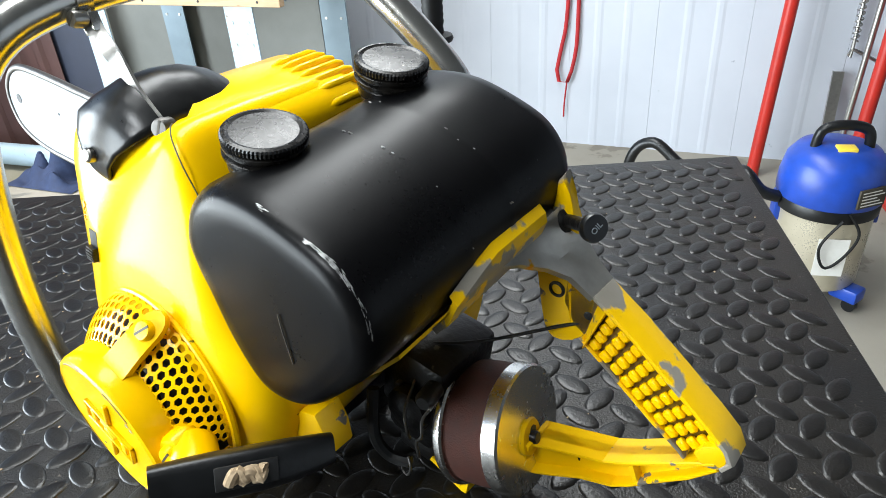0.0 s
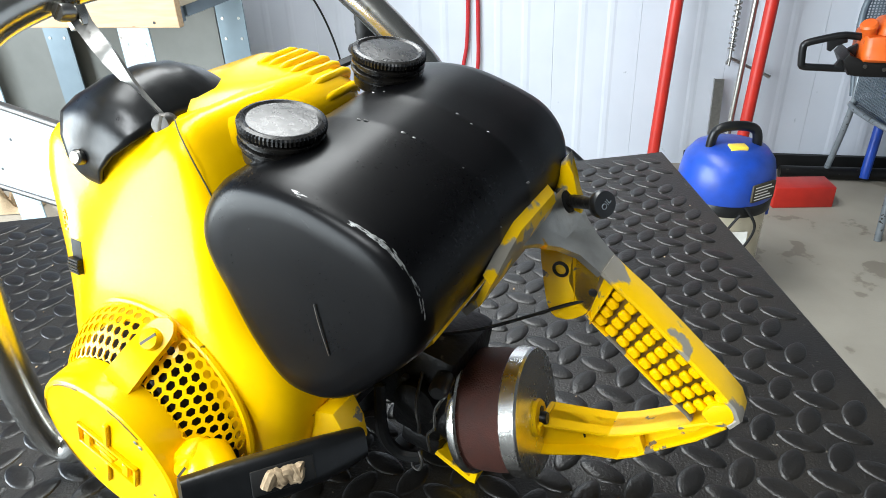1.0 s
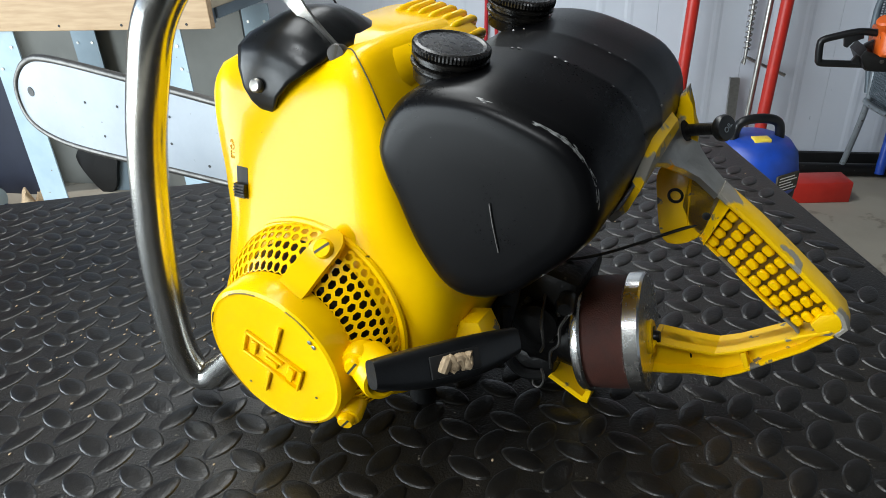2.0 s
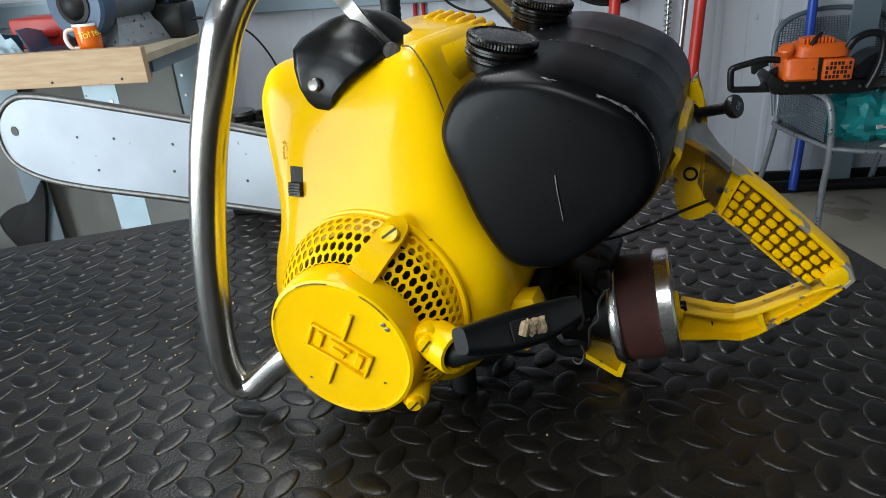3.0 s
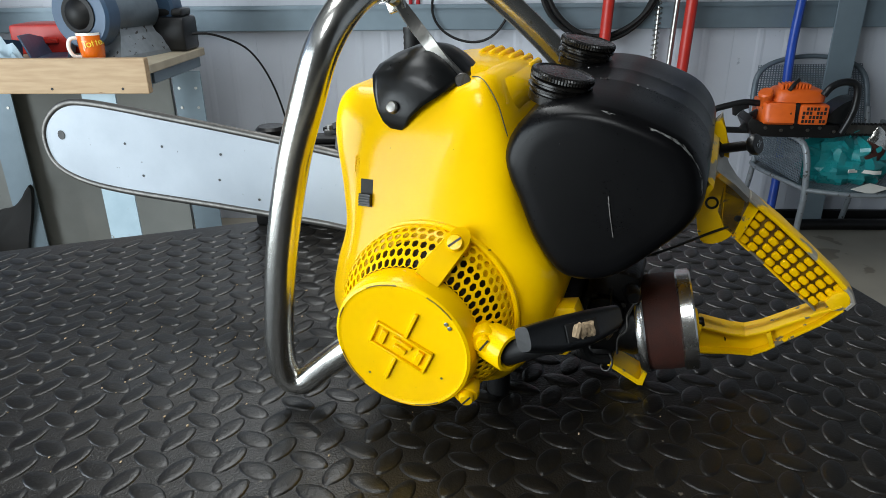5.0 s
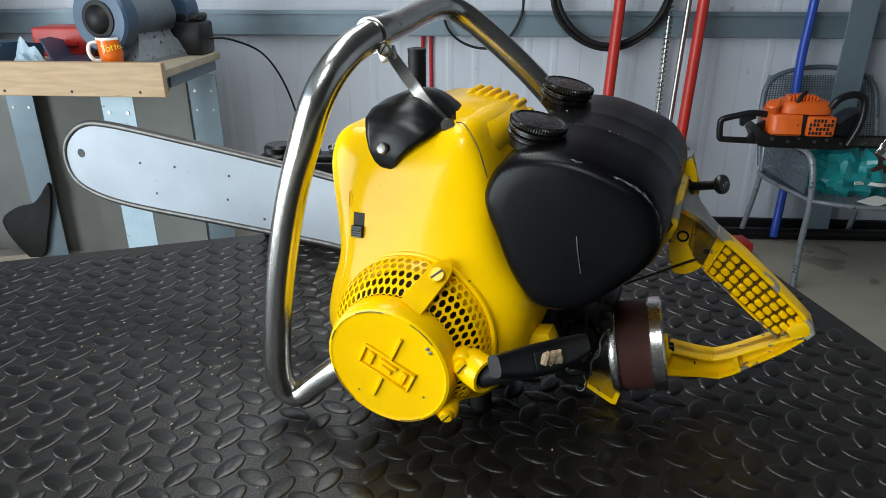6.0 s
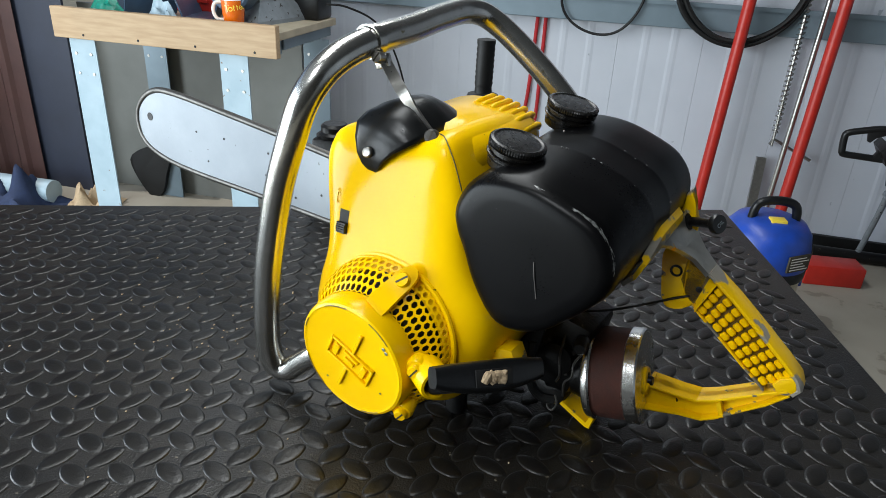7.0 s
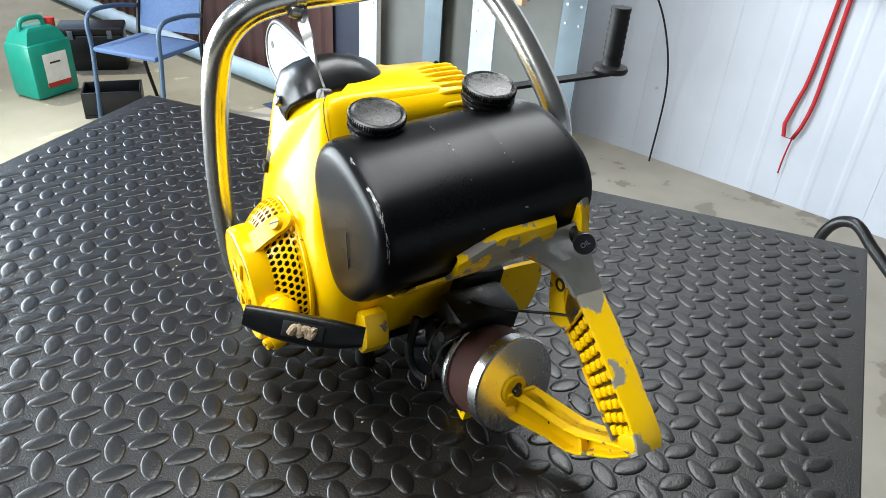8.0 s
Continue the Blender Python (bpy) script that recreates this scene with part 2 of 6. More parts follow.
def plate(bm, outline, y0, y1, bevel=0.0, shift=None):
    """A plate: an outline in x, z set up between two depths."""
    f = [bm.verts.new((x, y0, z)) for x, z in outline]
    g = [bm.verts.new((x, y1, z)) for x, z in outline]
    n = len(f)
    fa = bm.faces.new(f)
    fb = bm.faces.new(g[::-1])
    for i in range(n):
        bm.faces.new((f[i], g[i], g[(i + 1) % n], f[(i + 1) % n]))
    if bevel:
        es = set(fa.edges) | set(fb.edges)
        bmesh.ops.bevel(bm, geom=list(es), offset=bevel, segments=2, affect="EDGES", profile=0.5)


def aim(origin, direction, up=(0, 0, 1)):
    """A matrix whose local z points along direction."""
    z = Vector(direction).normalized()
    x = Vector(up).cross(z)
    x = x.normalized() if x.length > 1e-4 else z.orthogonal().normalized()
    y = z.cross(x)
    return Matrix.Translation(origin) @ Matrix((x, y, z)).transposed().to_4x4()


def slotted_screw(parent, at, direction, r, mat, name="screw", turn=0.6):
    bm = bm_new()
    m = aim(at, direction) @ Matrix.Rotation(turn, 4, "Z")
    lathe(bm, [(r, -0.006), (r, 0.6 * r - 0.001), (r * 0.85, 0.75 * r), (r * 0.25, 0.78 * r), (0, 0.78 * r)], 18, m)
    ob = part(name, bm, mat, parent)
    bm = bm_new()
    box(bm, -r * 0.86, r * 0.86, -r * 0.13, r * 0.13, 0.55 * r, 0.80 * r, 0, m)
    part("slot", bm, M_INK, ob, "dark slot", smooth=False)
    return ob


# ---- the chainsaw on the table ----
# it leans on its lower handle and foot, so that the bar points a little upwards
SAW_AT = Matrix.Translation((-0.0240, 0.0118, 0.0307)) @ Matrix(((0.98344, 0.01472, 0.18065), (-0.00960, 0.99953, -0.02913), (-0.18099, 0.02692, 0.98312))).to_4x4() @ Matrix.Rotation(radians(-17), 4, "Z") @ Matrix.Scale(0.754, 4)
SAW = thing("chainsaw", "vintage yellow chainsaw with black fuel tank on a rubber mat", "chainsaw", SAW_AT)


def front_depth(z):
    """How far forward the cowl's face stands at a height."""
    return float(np.interp(z, [0.0, 0.08, 0.15, 0.19, 0.25, 0.34], [-0.004, -0.008, -0.002, 0.004, 0.014, 0.026]))


# cowl: lofted from its side outline, with a rounded front edge
COWL = smooth_loop([(-0.160, 0.287), (-0.1655, 0.276), (-0.167, 0.258), (-0.160, 0.230), (-0.145, 0.190), (-0.134, 0.150), (-0.140, 0.100), (-0.136, 0.045), (-0.10, 0.016), (-0.02, 0.010),
                    (0.055, 0.012), (0.090, 0.050), (0.103, 0.090), (0.105, 0.132), (0.096, 0.172), (0.070, 0.202), (0.046, 0.238), (0.026, 0.284),
                    (0.004, 0.318), (-0.016, 0.333), (-0.050, 0.320), (-0.100, 0.304), (-0.138, 0.295), (-0.151, 0.2925)], 120)
cx, cz = -0.035, 0.165
rings = []
for k, (shrink, d) in enumerate([(0.2, -0.003), (0.4, -0.002), (0.58, 0.0), (0.70, 0.003), (0.79, 0.007), (0.86, 0.012), (0.915, 0.018), (0.955, 0.026), (0.985, 0.037), (1.0, 0.053), (1.0, 0.10), (0.985, 0.165), (0.96, 0.185)]):
    ring = []
    keep = min(1.0, shrink ** 2.5 * 1.1)
    for x, z in COWL:
        a = math.atan2((z - cz) / 0.155, (x - cx) / 0.118)
        ex, ez = 0.118 * math.cos(a), 0.155 * math.sin(a)
        xx, zz = cx + ((x - cx) * keep + ex * (1 - keep)) * shrink, cz + ((z - cz) * keep + ez * (1 - keep)) * shrink
        y = front_depth(zz) * (1 - 0.7 * shrink ** 6 if k < 9 else 0.3) + d
        ring.append((xx, y, zz + 0.05 * max(0, y - 0.05)))
    rings.append(ring)
bm = bm_new()
loft(bm, rings)
part("cowl", bm, M_YEL, SAW, "glossy yellow painted cowl", angle=50)
# seam line between the cowl and the cylinder cover
bm = bm_new()
tube(bm, [(-0.030, 0.048, 0.3285), (-0.020, 0.040, 0.3310), (-0.010, 0.034, 0.3270), (0.004, 0.031, 0.313), (0.013, 0.0330, 0.2965), (0.021, 0.0345, 0.281)], 0.0006, 6)
part("seam", bm, M_INK, SAW, "dark seam in the cowl")

# ribbed cylinder cover behind the cowl
bm = bm_new()
top = smooth_loop([(-0.11, 0.20), (-0.112, 0.300), (-0.096, 0.322), (-0.06, 0.332), (-0.02, 0.333), (0.004, 0.326), (0.016, 0.300), (0.018, 0.20)], 48)
loft(bm, [[(cx + (x - cx) * s, y, z - (1 - s) * 0.12 + h) for x, z in top] for s, y, h in ((0.92, 0.055, -0.004), (1.0, 0.075, -0.001), (1.0, 0.12, 0.0), (0.99, 0.205, 0.004), (0.96, 0.220, 0.002), (0.86, 0.226, 0.0))])
part("cylinder_cover", bm, M_YEL, SAW, "yellow cylinder cover with cooling ribs", angle=45)
for i in range(7):
    bm = bm_new()
    x = -0.062 + i * 0.0115
    h = 0.3315 - 0.0005 * (i - 2) ** 2 - (0.006 if i == 6 else 0)
    secs = []
    for y, r, dz in ((0.168, 0.0008, -0.003), (0.172, 0.0034, 0.0010), (0.180, 0.0042, 0.0025), (0.196, 0.0042, 0.0035), (0.214, 0.0042, 0.0045), (0.222, 0.0036, 0.003), (0.225, 0.0012, -0.002)):
        secs.append([(x + r * math.cos(a), y, h + dz + 1.2 * r * math.sin(a)) for a in np.linspace(0, 2 * math.pi, 10, endpoint=False)])
    loft(bm, secs)
    part("cooling_rib", bm, M_YEL, SAW)

# starter: perforated screen, drum and cap
bm = bm_new()
NR, NC = 6, 62
for i in range(NR):
    for j in range(NC):
        if not 8 < (j + 0.5 * (i % 2)) / NC * 360 < 176 and not 318 < (j + 0.5 * (i % 2)) / NC * 360:
            continue
        def on(u, v):
            f = min(max(v / NR, 0), 1)
            a = 2 * math.pi * (u / NC)
            r = 0.0915 + (0.0735 - 0.0915) * f + 0.006 * math.sin(math.pi * f)
            ox, oz = -0.016 - 0.006 * f, 0.0985 - 0.0185 * f
            return (ox + r * math.cos(a), 0.004 - 0.036 * f, oz + r * math.sin(a))
        u0, v0 = j + 0.5 * (i % 2), i + 0.5
        outer = [(u0 + 0.5 * math.sin(k * math.pi / 3) / 0.866, v0 + 0.667 * math.cos(k * math.pi / 3)) for k in range(6)]
        a = [bm.verts.new(on(*q)) for q in outer]
        b = [bm.verts.new(on(u0 + (q[0] - u0) * 0.68, v0 + (q[1] - v0) * 0.68)) for q in outer]
        for k in range(6):
            bm.faces.new((a[k], a[(k + 1) % 6], b[(k + 1) % 6], b[k]))
bmesh.ops.remove_doubles(bm, verts=bm.verts, dist=0.0003)
screen = part("screen", bm, M_YEL, SAW, "yellow perforated metal screen", smooth=False)
sol = screen.modifiers.new("thickness", "SOLIDIFY")
sol.thickness = 0.0011
bm = bm_new()
lathe(bm, [(0.0, 0.0), (0.082, 0.0), (0.082, 0.004), (0.064, 0.036), (0.0, 0.036)], 36, Matrix.Translation((-0.018, 0.008, 0.094)) @ Matrix.Rotation(radians(90), 4, "X"))
part("fan_housing", bm, M_DRK, SAW, "dark fan behind the screen")
# lower skirt of the starter below the screen
bm = bm_new()
for a0, a1 in ((174, 322),):
    n = 30
    rows = []
    for f in np.linspace(0, 1, 5):
        r = 0.0925 + (0.0745 - 0.0925) * f + 0.004 * math.sin(math.pi * f)
        rows.append([bm.verts.new((-0.016 - 0.006 * f + r * math.cos(radians(a)), 0.006 - 0.038 * f, max(0.0985 - 0.0185 * f + r * math.sin(radians(a)), 0.004 + 0.003 * f))) for a in np.linspace(a0, a1, n)])
    for p, q in zip(rows, rows[1:]):
        for k in range(n - 1):
            bm.faces.new((p[k], p[k + 1], q[k + 1], q[k]))
part("starter_skirt", bm, M_YEL, SAW)
# rim round the screen
bm = bm_new()
tube(bm, [(-0.016 + 0.0925 * math.cos(a), 0.002, 0.0985 + 0.0925 * math.sin(a)) for a in np.linspace(radians(-38), radians(186), 24)], 0.0034, 8, 60)
part("screen_rim", bm, M_YEL, SAW)
CAPM = Matrix.Translation((-0.022, -0.028, 0.0795)) @ Matrix.Rotation(radians(96), 4, "X")
bm = bm_new()
lathe(bm, [(0.0, -0.004), (0.0735, -0.004), (0.0745, 0.004), (0.0735, 0.0185), (0.0718, 0.0225), (0.0690, 0.0240), (0.0672, 0.0232), (0.0655, 0.0228), (0.0, 0.0232)], 72, CAPM)
starter = part("starter_cap", bm, M_YEL, SAW, "round yellow starter cover with raised emblem", angle=35)
# raised emblem: a framed panel with bars above and below
EM = CAPM @ Matrix.Translation((0, 0, 0.0232)) @ Matrix.Rotation(radians(-15), 4, "Z")
for name, b in (("emblem_bar", (-0.0020, 0.0020, 0.0146, 0.046)), ("emblem_bar", (-0.0020, 0.0020, -0.046, -0.0146)),
                ("emblem_frame", (-0.032, 0.032, 0.0115, 0.0145)), ("emblem_frame", (-0.032, 0.032, -0.0145, -0.0115)),
                ("emblem_frame", (-0.032, -0.029, -0.0145, 0.0145)), ("emblem_frame", (0.029, 0.032, -0.0145, 0.0145)),
                ("emblem_stroke", (-0.024, -0.017, -0.0085, 0.0085)), ("emblem_stroke", (0.017, 0.024, -0.0085, 0.0085)),
                ("emblem_stroke", (-0.011, 0.011, 0.0035, 0.0080)), ("emblem_stroke", (-0.007, 0.007, -0.0060, 0.0005))):
    bm = bm_new()
    box(bm, b[0], b[1], b[2], b[3], -0.001, 0.0032, 0.0008, EM, 1)
    part(name, bm, M_YEL, starter)
for p in ((0.0415, 0.0440), (0.0455, 0.0405), (-0.03, -0.045), (0.046, -0.02)):
    bm = bm_new()
    lathe(bm, [(0.0, 0.0236), (0.0024 if p[1] > 0 else 0.0012, 0.0236), (0.0014, 0.0240), (0, 0.0240)], 7, CAPM @ Matrix.Translation((p[0], p[1], 0)))
    part("paint_chip", bm, M_CHIP, starter, "bare metal chip in the paint", smooth=False)
# paint rubbed off along the cap's edge
random.seed(3)
for a0, a1 in ((48, 74), (100, 128), (160, 172), (205, 240), (290, 312)):
    bm = bm_new()
    tube(bm, [CAPM @ Vector((0.0690 * math.cos(radians(a)), 0.0690 * math.sin(radians(a)), 0.02385 + random.uniform(-0.0002, 0.0002))) for a in np.linspace(a0, a1, 9)], 0.0007, 6, 24)
    part("rubbed_edge", bm, M_RUST, starter, "brown rubbed paint edge")
# bracket straps with slotted screws that hold the starter
def strap_bracket(a, b, w0, w1, lift):
    bm = bm_new()
    A, B = Vector(a), Vector(b)
    t = (B - A).normalized()
    side = t.cross(Vector((0, 1, 0))).normalized()
    nrm = side.cross(t).normalized()
    if nrm.y > 0:
        nrm = -nrm
    rows = []
    for s in np.linspace(0, 1, 16):
        w = w0 + (w1 - w0) * s
        if s < 0.24:
            w = w0 * math.sqrt(max(0.06, 1 - ((0.24 - s) / 0.25) ** 2))
        p = A.lerp(B, s) + nrm * lift * math.sin(math.pi * min(1, s * 1.1)) * 0.5
        rows.append([p + side * w, p - side * w, p - side * w * 0.9 + nrm * 0.005, p + side * w * 0.9 + nrm * 0.005])
    loft(bm, rows)
    return part("bracket", bm, M_YEL, SAW, angle=50)


strap_bracket((0.007, -0.001, 0.195), (-0.012, -0.040, 0.150), 0.0118, 0.0140, 0.006)
slotted_screw(SAW, (0.0025, -0.0165, 0.1845), (0.05, -0.80, 0.60), 0.0085, M_YEL, turn=0.9)
for at, d in (((0.056, -0.044, 0.108), (0.25, -0.95, 0.1)), ((0.050, -0.040, 0.040), (0.3, -0.9, -0.2)), ((-0.098, -0.022, 0.082), (-0.8, -0.6, 0.0)), ((-0.096, -0.018, 0.056), (-0.8, -0.6, -0.1))):
    bm = bm_new()
    lathe(bm, [(0.0, -0.022), (0.0135, -0.022), (0.0130, -0.004), (0.0110, -0.001), (0.0, -0.001)], 20, aim(at, d))
    part("screw_boss", bm, M_YEL, SAW)
    slotted_screw(SAW, at, d, 0.0075, M_YEL, turn=1.1)
# rope outlet
bm = bm_new()
lathe(bm, [(0.010, -0.02), (0.019, -0.02), (0.0195, 0.006), (0.0185, 0.009), (0.0155, 0.0095), (0.013, 0.004), (0.0115, -0.02)], 24, aim((0.076, -0.036, 0.104), (0.85, -0.5, 0.12)))
part("rope_outlet", bm, M_YEL, SAW)

# pull handle with rope
_u = Vector((0.52, 0.85, -0.05)).normalized()
_v = Vector((0.62, -0.38, 0.55))
_v = (_v - _u * _v.dot(_u)).normalized()
_w = _u.cross(_v)
PM = Matrix.Translation((0.131, -0.030, 0.142)) @ Matrix((_u, _v, _w)).transposed().to_4x4()
bm = bm_new()
secs = []
for s in np.linspace(-1, 1, 21):
    h = 0.0165 * (1 - 0.35 * abs(s) ** 2.2)
    w = 0.0115 * (1 - 0.25 * abs(s) ** 2)
    secs.append([PM @ Vector((0.064 * s, w * math.copysign(abs(math.cos(a)) ** 0.6, math.cos(a)), h * math.copysign(abs(math.sin(a)) ** 0.6, math.sin(a)) - 0.004 * s * s)) for a in np.linspace(0, 2 * math.pi, 20, endpoint=False)])
loft(bm, secs)
pull = part("pull_handle", bm, M_PLA, SAW, "black plastic starter pull handle", angle=45)
for sgn in (1, -1):
    bm = bm_new()
    box(bm, -0.022, 0.022, sgn * 0.0117 - 0.0012, sgn * 0.0117 + 0.0012, -0.0085, 0.0085, 0.001, PM)
    part("recess", bm, M_SLOT, pull, "recess for the rope knot")
    bm = bm_new()
    tube(bm, [PM @ Vector((x, sgn * (0.0125 + 0.002 * math.sin(i * 1.7)), 0.0045 * math.cos(i * 2.1))) for i, x in enumerate(np.linspace(-0.013, 0.013, 9))], 0.0042, 8, 40)
    tube(bm, [PM @ Vector((x, sgn * (0.0128 - 0.002 * math.sin(i * 1.9)), 0.0045 * math.sin(i * 2.3))) for i, x in enumerate(np.linspace(-0.012, 0.012, 8))], 0.0036, 8, 36)
    part("rope_knot", bm, M_ROP, pull, "knotted starter rope")
bm = bm_new()
lathe(bm, [(0.0, -0.03), (0.0125, -0.03), (0.012, 0.01), (0.014, 0.022), (0.0, 0.022)], 18, aim((0.100, -0.036, 0.118), (0.80, 0.0, 0.60)))
part("handle_stem", bm, M_BLK, pull)

# ignition switch and its stamped lettering
_n = Vector((-0.12, -0.98, 0.15)).normalized()
_up = Vector((-0.20, 0, 0.98))
_up = (_up - _n * _up.dot(_n)).normalized()
_rt = _up.cross(_n)
def on_face(at):
    return Matrix.Translation(at) @ Matrix((_rt, -_n, _up)).transposed().to_4x4()


SM = on_face((-0.1045, 0.0065, 0.199))
bm = bm_new()
box(bm, -0.0070, 0.0070, -0.0009, 0.003, -0.0140, 0.0140, 0.0004, SM)
sw = part("switch", bm, M_SLOT, SAW, "black sliding stop switch")
bm = bm_new()
for k in range(5):
    box(bm, -0.0068, 0.0068, -0.0062 + 0.0004 * abs(k - 2), -0.0008, -0.0130 + 0.0026 * k, -0.0111 + 0.0026 * k, 0.0003, SM, 1)
box(bm, -0.0066, 0.0066, -0.0048, -0.0009, -0.0129, -0.0006, 0.0003, SM, 1)
part("slider", bm, M_PLA, sw)
for body_, at in (("STOP", (-0.1215, 0.0127, 0.2235)),):
    cu = bpy.data.curves.new("stamped_text", "FONT")
    cu.body, cu.size, cu.extrude, cu.align_x, cu.align_y = body_, 0.0072, 0.0005, "CENTER", "CENTER"
    tx = new("stamped_text", cu)
    tx.parent = SAW
    tx.matrix_basis = Matrix.Translation(at) @ Matrix((_up, -_rt, _n)).transposed().to_4x4()
    cu.materials.append(M_YEL)

# leather flap riveted over the carburettor intake
FLAP = [(0.0235, 0.2675, 0.0022, -0.089, 0.0), (0.0222, 0.2695, 0.0075, -0.0895, 0.0002), (0.0205, 0.2735, 0.0120, -0.0905, 0.0004), (0.0185, 0.284, 0.0175, -0.092, 0.001), (0.019, 0.300, 0.026, -0.090, 0.003), (0.024, 0.316, 0.036, -0.086, 0.006),
        (0.034, 0.330, 0.040, -0.082, 0.012), (0.050, 0.341, 0.041, -0.079, 0.018), (0.072, 0.345, 0.041, -0.077, 0.022), (0.095, 0.343, 0.039, -0.077, 0.022), (0.118, 0.334, 0.034, -0.078, 0.014), (0.124, 0.330, 0.026, -0.078, 0.008)]
bm = bm_new()
rows = []
for f in np.linspace(0, len(FLAP) - 1, 34):
    y, z, hw, xc, sag = [float(np.interp(f, range(len(FLAP)), c)) for c in zip(*FLAP)]
    rows.append([Vector((xc + hw * c, y + sag * 0.6 * c * c, z - sag * c * c)) for c in np.linspace(-1, 1, 13)])
vs = [[bm.verts.new(q) for q in r] for r in rows]
for a, b in zip(vs, vs[1:]):
    for k in range(12):
        bm.faces.new((a[k], a[k + 1], b[k + 1], b[k]))
flap = part("leather_flap", bm, M_LEA, SAW, "black leather flap held by a rivet", angle=60)
so = flap.modifiers.new("thickness", "SOLIDIFY")
so.thickness, so.offset = 0.0035, 1
bm = bm_new()
lathe(bm, [(0.0058, -0.004), (0.0060, 0.0016), (0.0046, 0.0032), (0.0, 0.0038)], 18, aim((-0.093, 0.0125, 0.289), (0, -0.95, 0.3)))
part("rivet", bm, M_STL, flap, "bright steel rivet")

# fuel tank
TANK = smooth_loop([(0.022, 0.275), (0.028, 0.301), (0.045, 0.321), (0.072, 0.332), (0.11, 0.336), (0.158, 0.329), (0.182, 0.319), (0.199, 0.300), (0.205, 0.274), (0.199, 0.250),
                    (0.176, 0.215), (0.154, 0.188), (0.128, 0.173), (0.099, 0.173), (0.068, 0.200), (0.043, 0.236), (0.030, 0.254)], 80)
tx0, tz0 = 0.115, 0.262
bm = bm_new()
rings = []
for y, s in [(0.0105, 0.30), (0.0100, 0.70), (0.0105, 0.84), (0.0120, 0.905), (0.0155, 0.952), (0.0205, 0.982), (0.027, 1.0), (0.080, 1.004), (0.1105, 1.004), (0.1125, 1.0060), (0.1150, 1.0066), (0.1175, 1.0060), (0.1195, 1.004), (0.15, 1.004), (0.1600, 1.004),
             (0.1620, 1.0060), (0.1645, 1.0066), (0.1670, 1.0060), (0.1690, 1.004), (0.195, 1.004), (0.236, 1.0), (0.243, 0.985), (0.249, 0.955), (0.2525, 0.90), (0.254, 0.8), (0.2545, 0.4)]:
    rings.append([(tx0 + (x - tx0) * s, y, tz0 + (z - tz0) * s + 0.115 * (y - 0.03)) for x, z in TANK])
loft(bm, rings)
tank = part("fuel_tank", bm, M_TANK, SAW, "black painted steel fuel tank with worn edges", angle=30)
# worn bright edge round the tank's end
random.seed(5)
for lo, hi, n in ((0.205, 0.222, 16), (0.292, 0.318, 26), (0.318, 0.372, 130), (0.372, 0.44, 60)):
    bm = bm_new()
    for q in range(n):
        f = random.uniform(lo, hi) * 80
        a, b = TANK[int(f)], TANK[(int(f) + 1) % 80]
        x, z = a[0] + (b[0] - a[0]) * (f % 1), a[1] + (b[1] - a[1]) * (f % 1)
        g = min(1.0, max(0.0, random.gauss(0.42, 0.10)))
        sc, y = 0.940 + 0.048 * g, 0.0147 + 0.0068 * g
        along = math.atan2(b[1] - a[1], b[0] - a[0])
        bmesh.ops.create_icosphere(bm, subdivisions=1, radius=random.uniform(0.0004, 0.0009), matrix=Matrix.Translation((tx0 + (x - tx0) * sc, y, tz0 + (z - tz0) * sc + 0.115 * (y - 0.03))) @ Matrix.Rotation(-along, 4, "Y") @ Matrix.Diagonal((4.5, 0.8, 0.5, 1)))
    tagged(part("worn_edge", bm, M_CHIP, tank, "paint worn to bare metal", smooth=False), kind="stuff")
bm = bm_new()
tube(bm, [(0.126, 0.0095, 0.262), (0.131, 0.0093, 0.248), (0.140, 0.0095, 0.226)], 0.0006, 5, 12)
part("scratch", bm, M_RAIL, tank)
# rubbed marks on the two beads
random.seed(8)
for y0, n in ((0.115, 7), (0.1645, 7)):
    for q in range(n):
        bm = bm_new()
        f = random.uniform(9, 34)
        a, b = TANK[int(f)], TANK[int(f) + 1]
        x, z = a[0] + (b[0] - a[0]) * (f % 1), a[1] + (b[1] - a[1]) * (f % 1)
        bmesh.ops.create_icosphere(bm, subdivisions=1, radius=random.uniform(0.0006, 0.0016), matrix=Matrix.Translation((tx0 + (x - tx0) * 1.0062, y0 + random.uniform(-0.002, 0.002), tz0 + (z - tz0) * 1.0062 + 0.115 * (y0 - 0.03))) @ Matrix.Diagonal((1.5, 0.7, 0.7, 1)))
        part("rub_mark", bm, M_CHIP, tank, "", smooth=False)
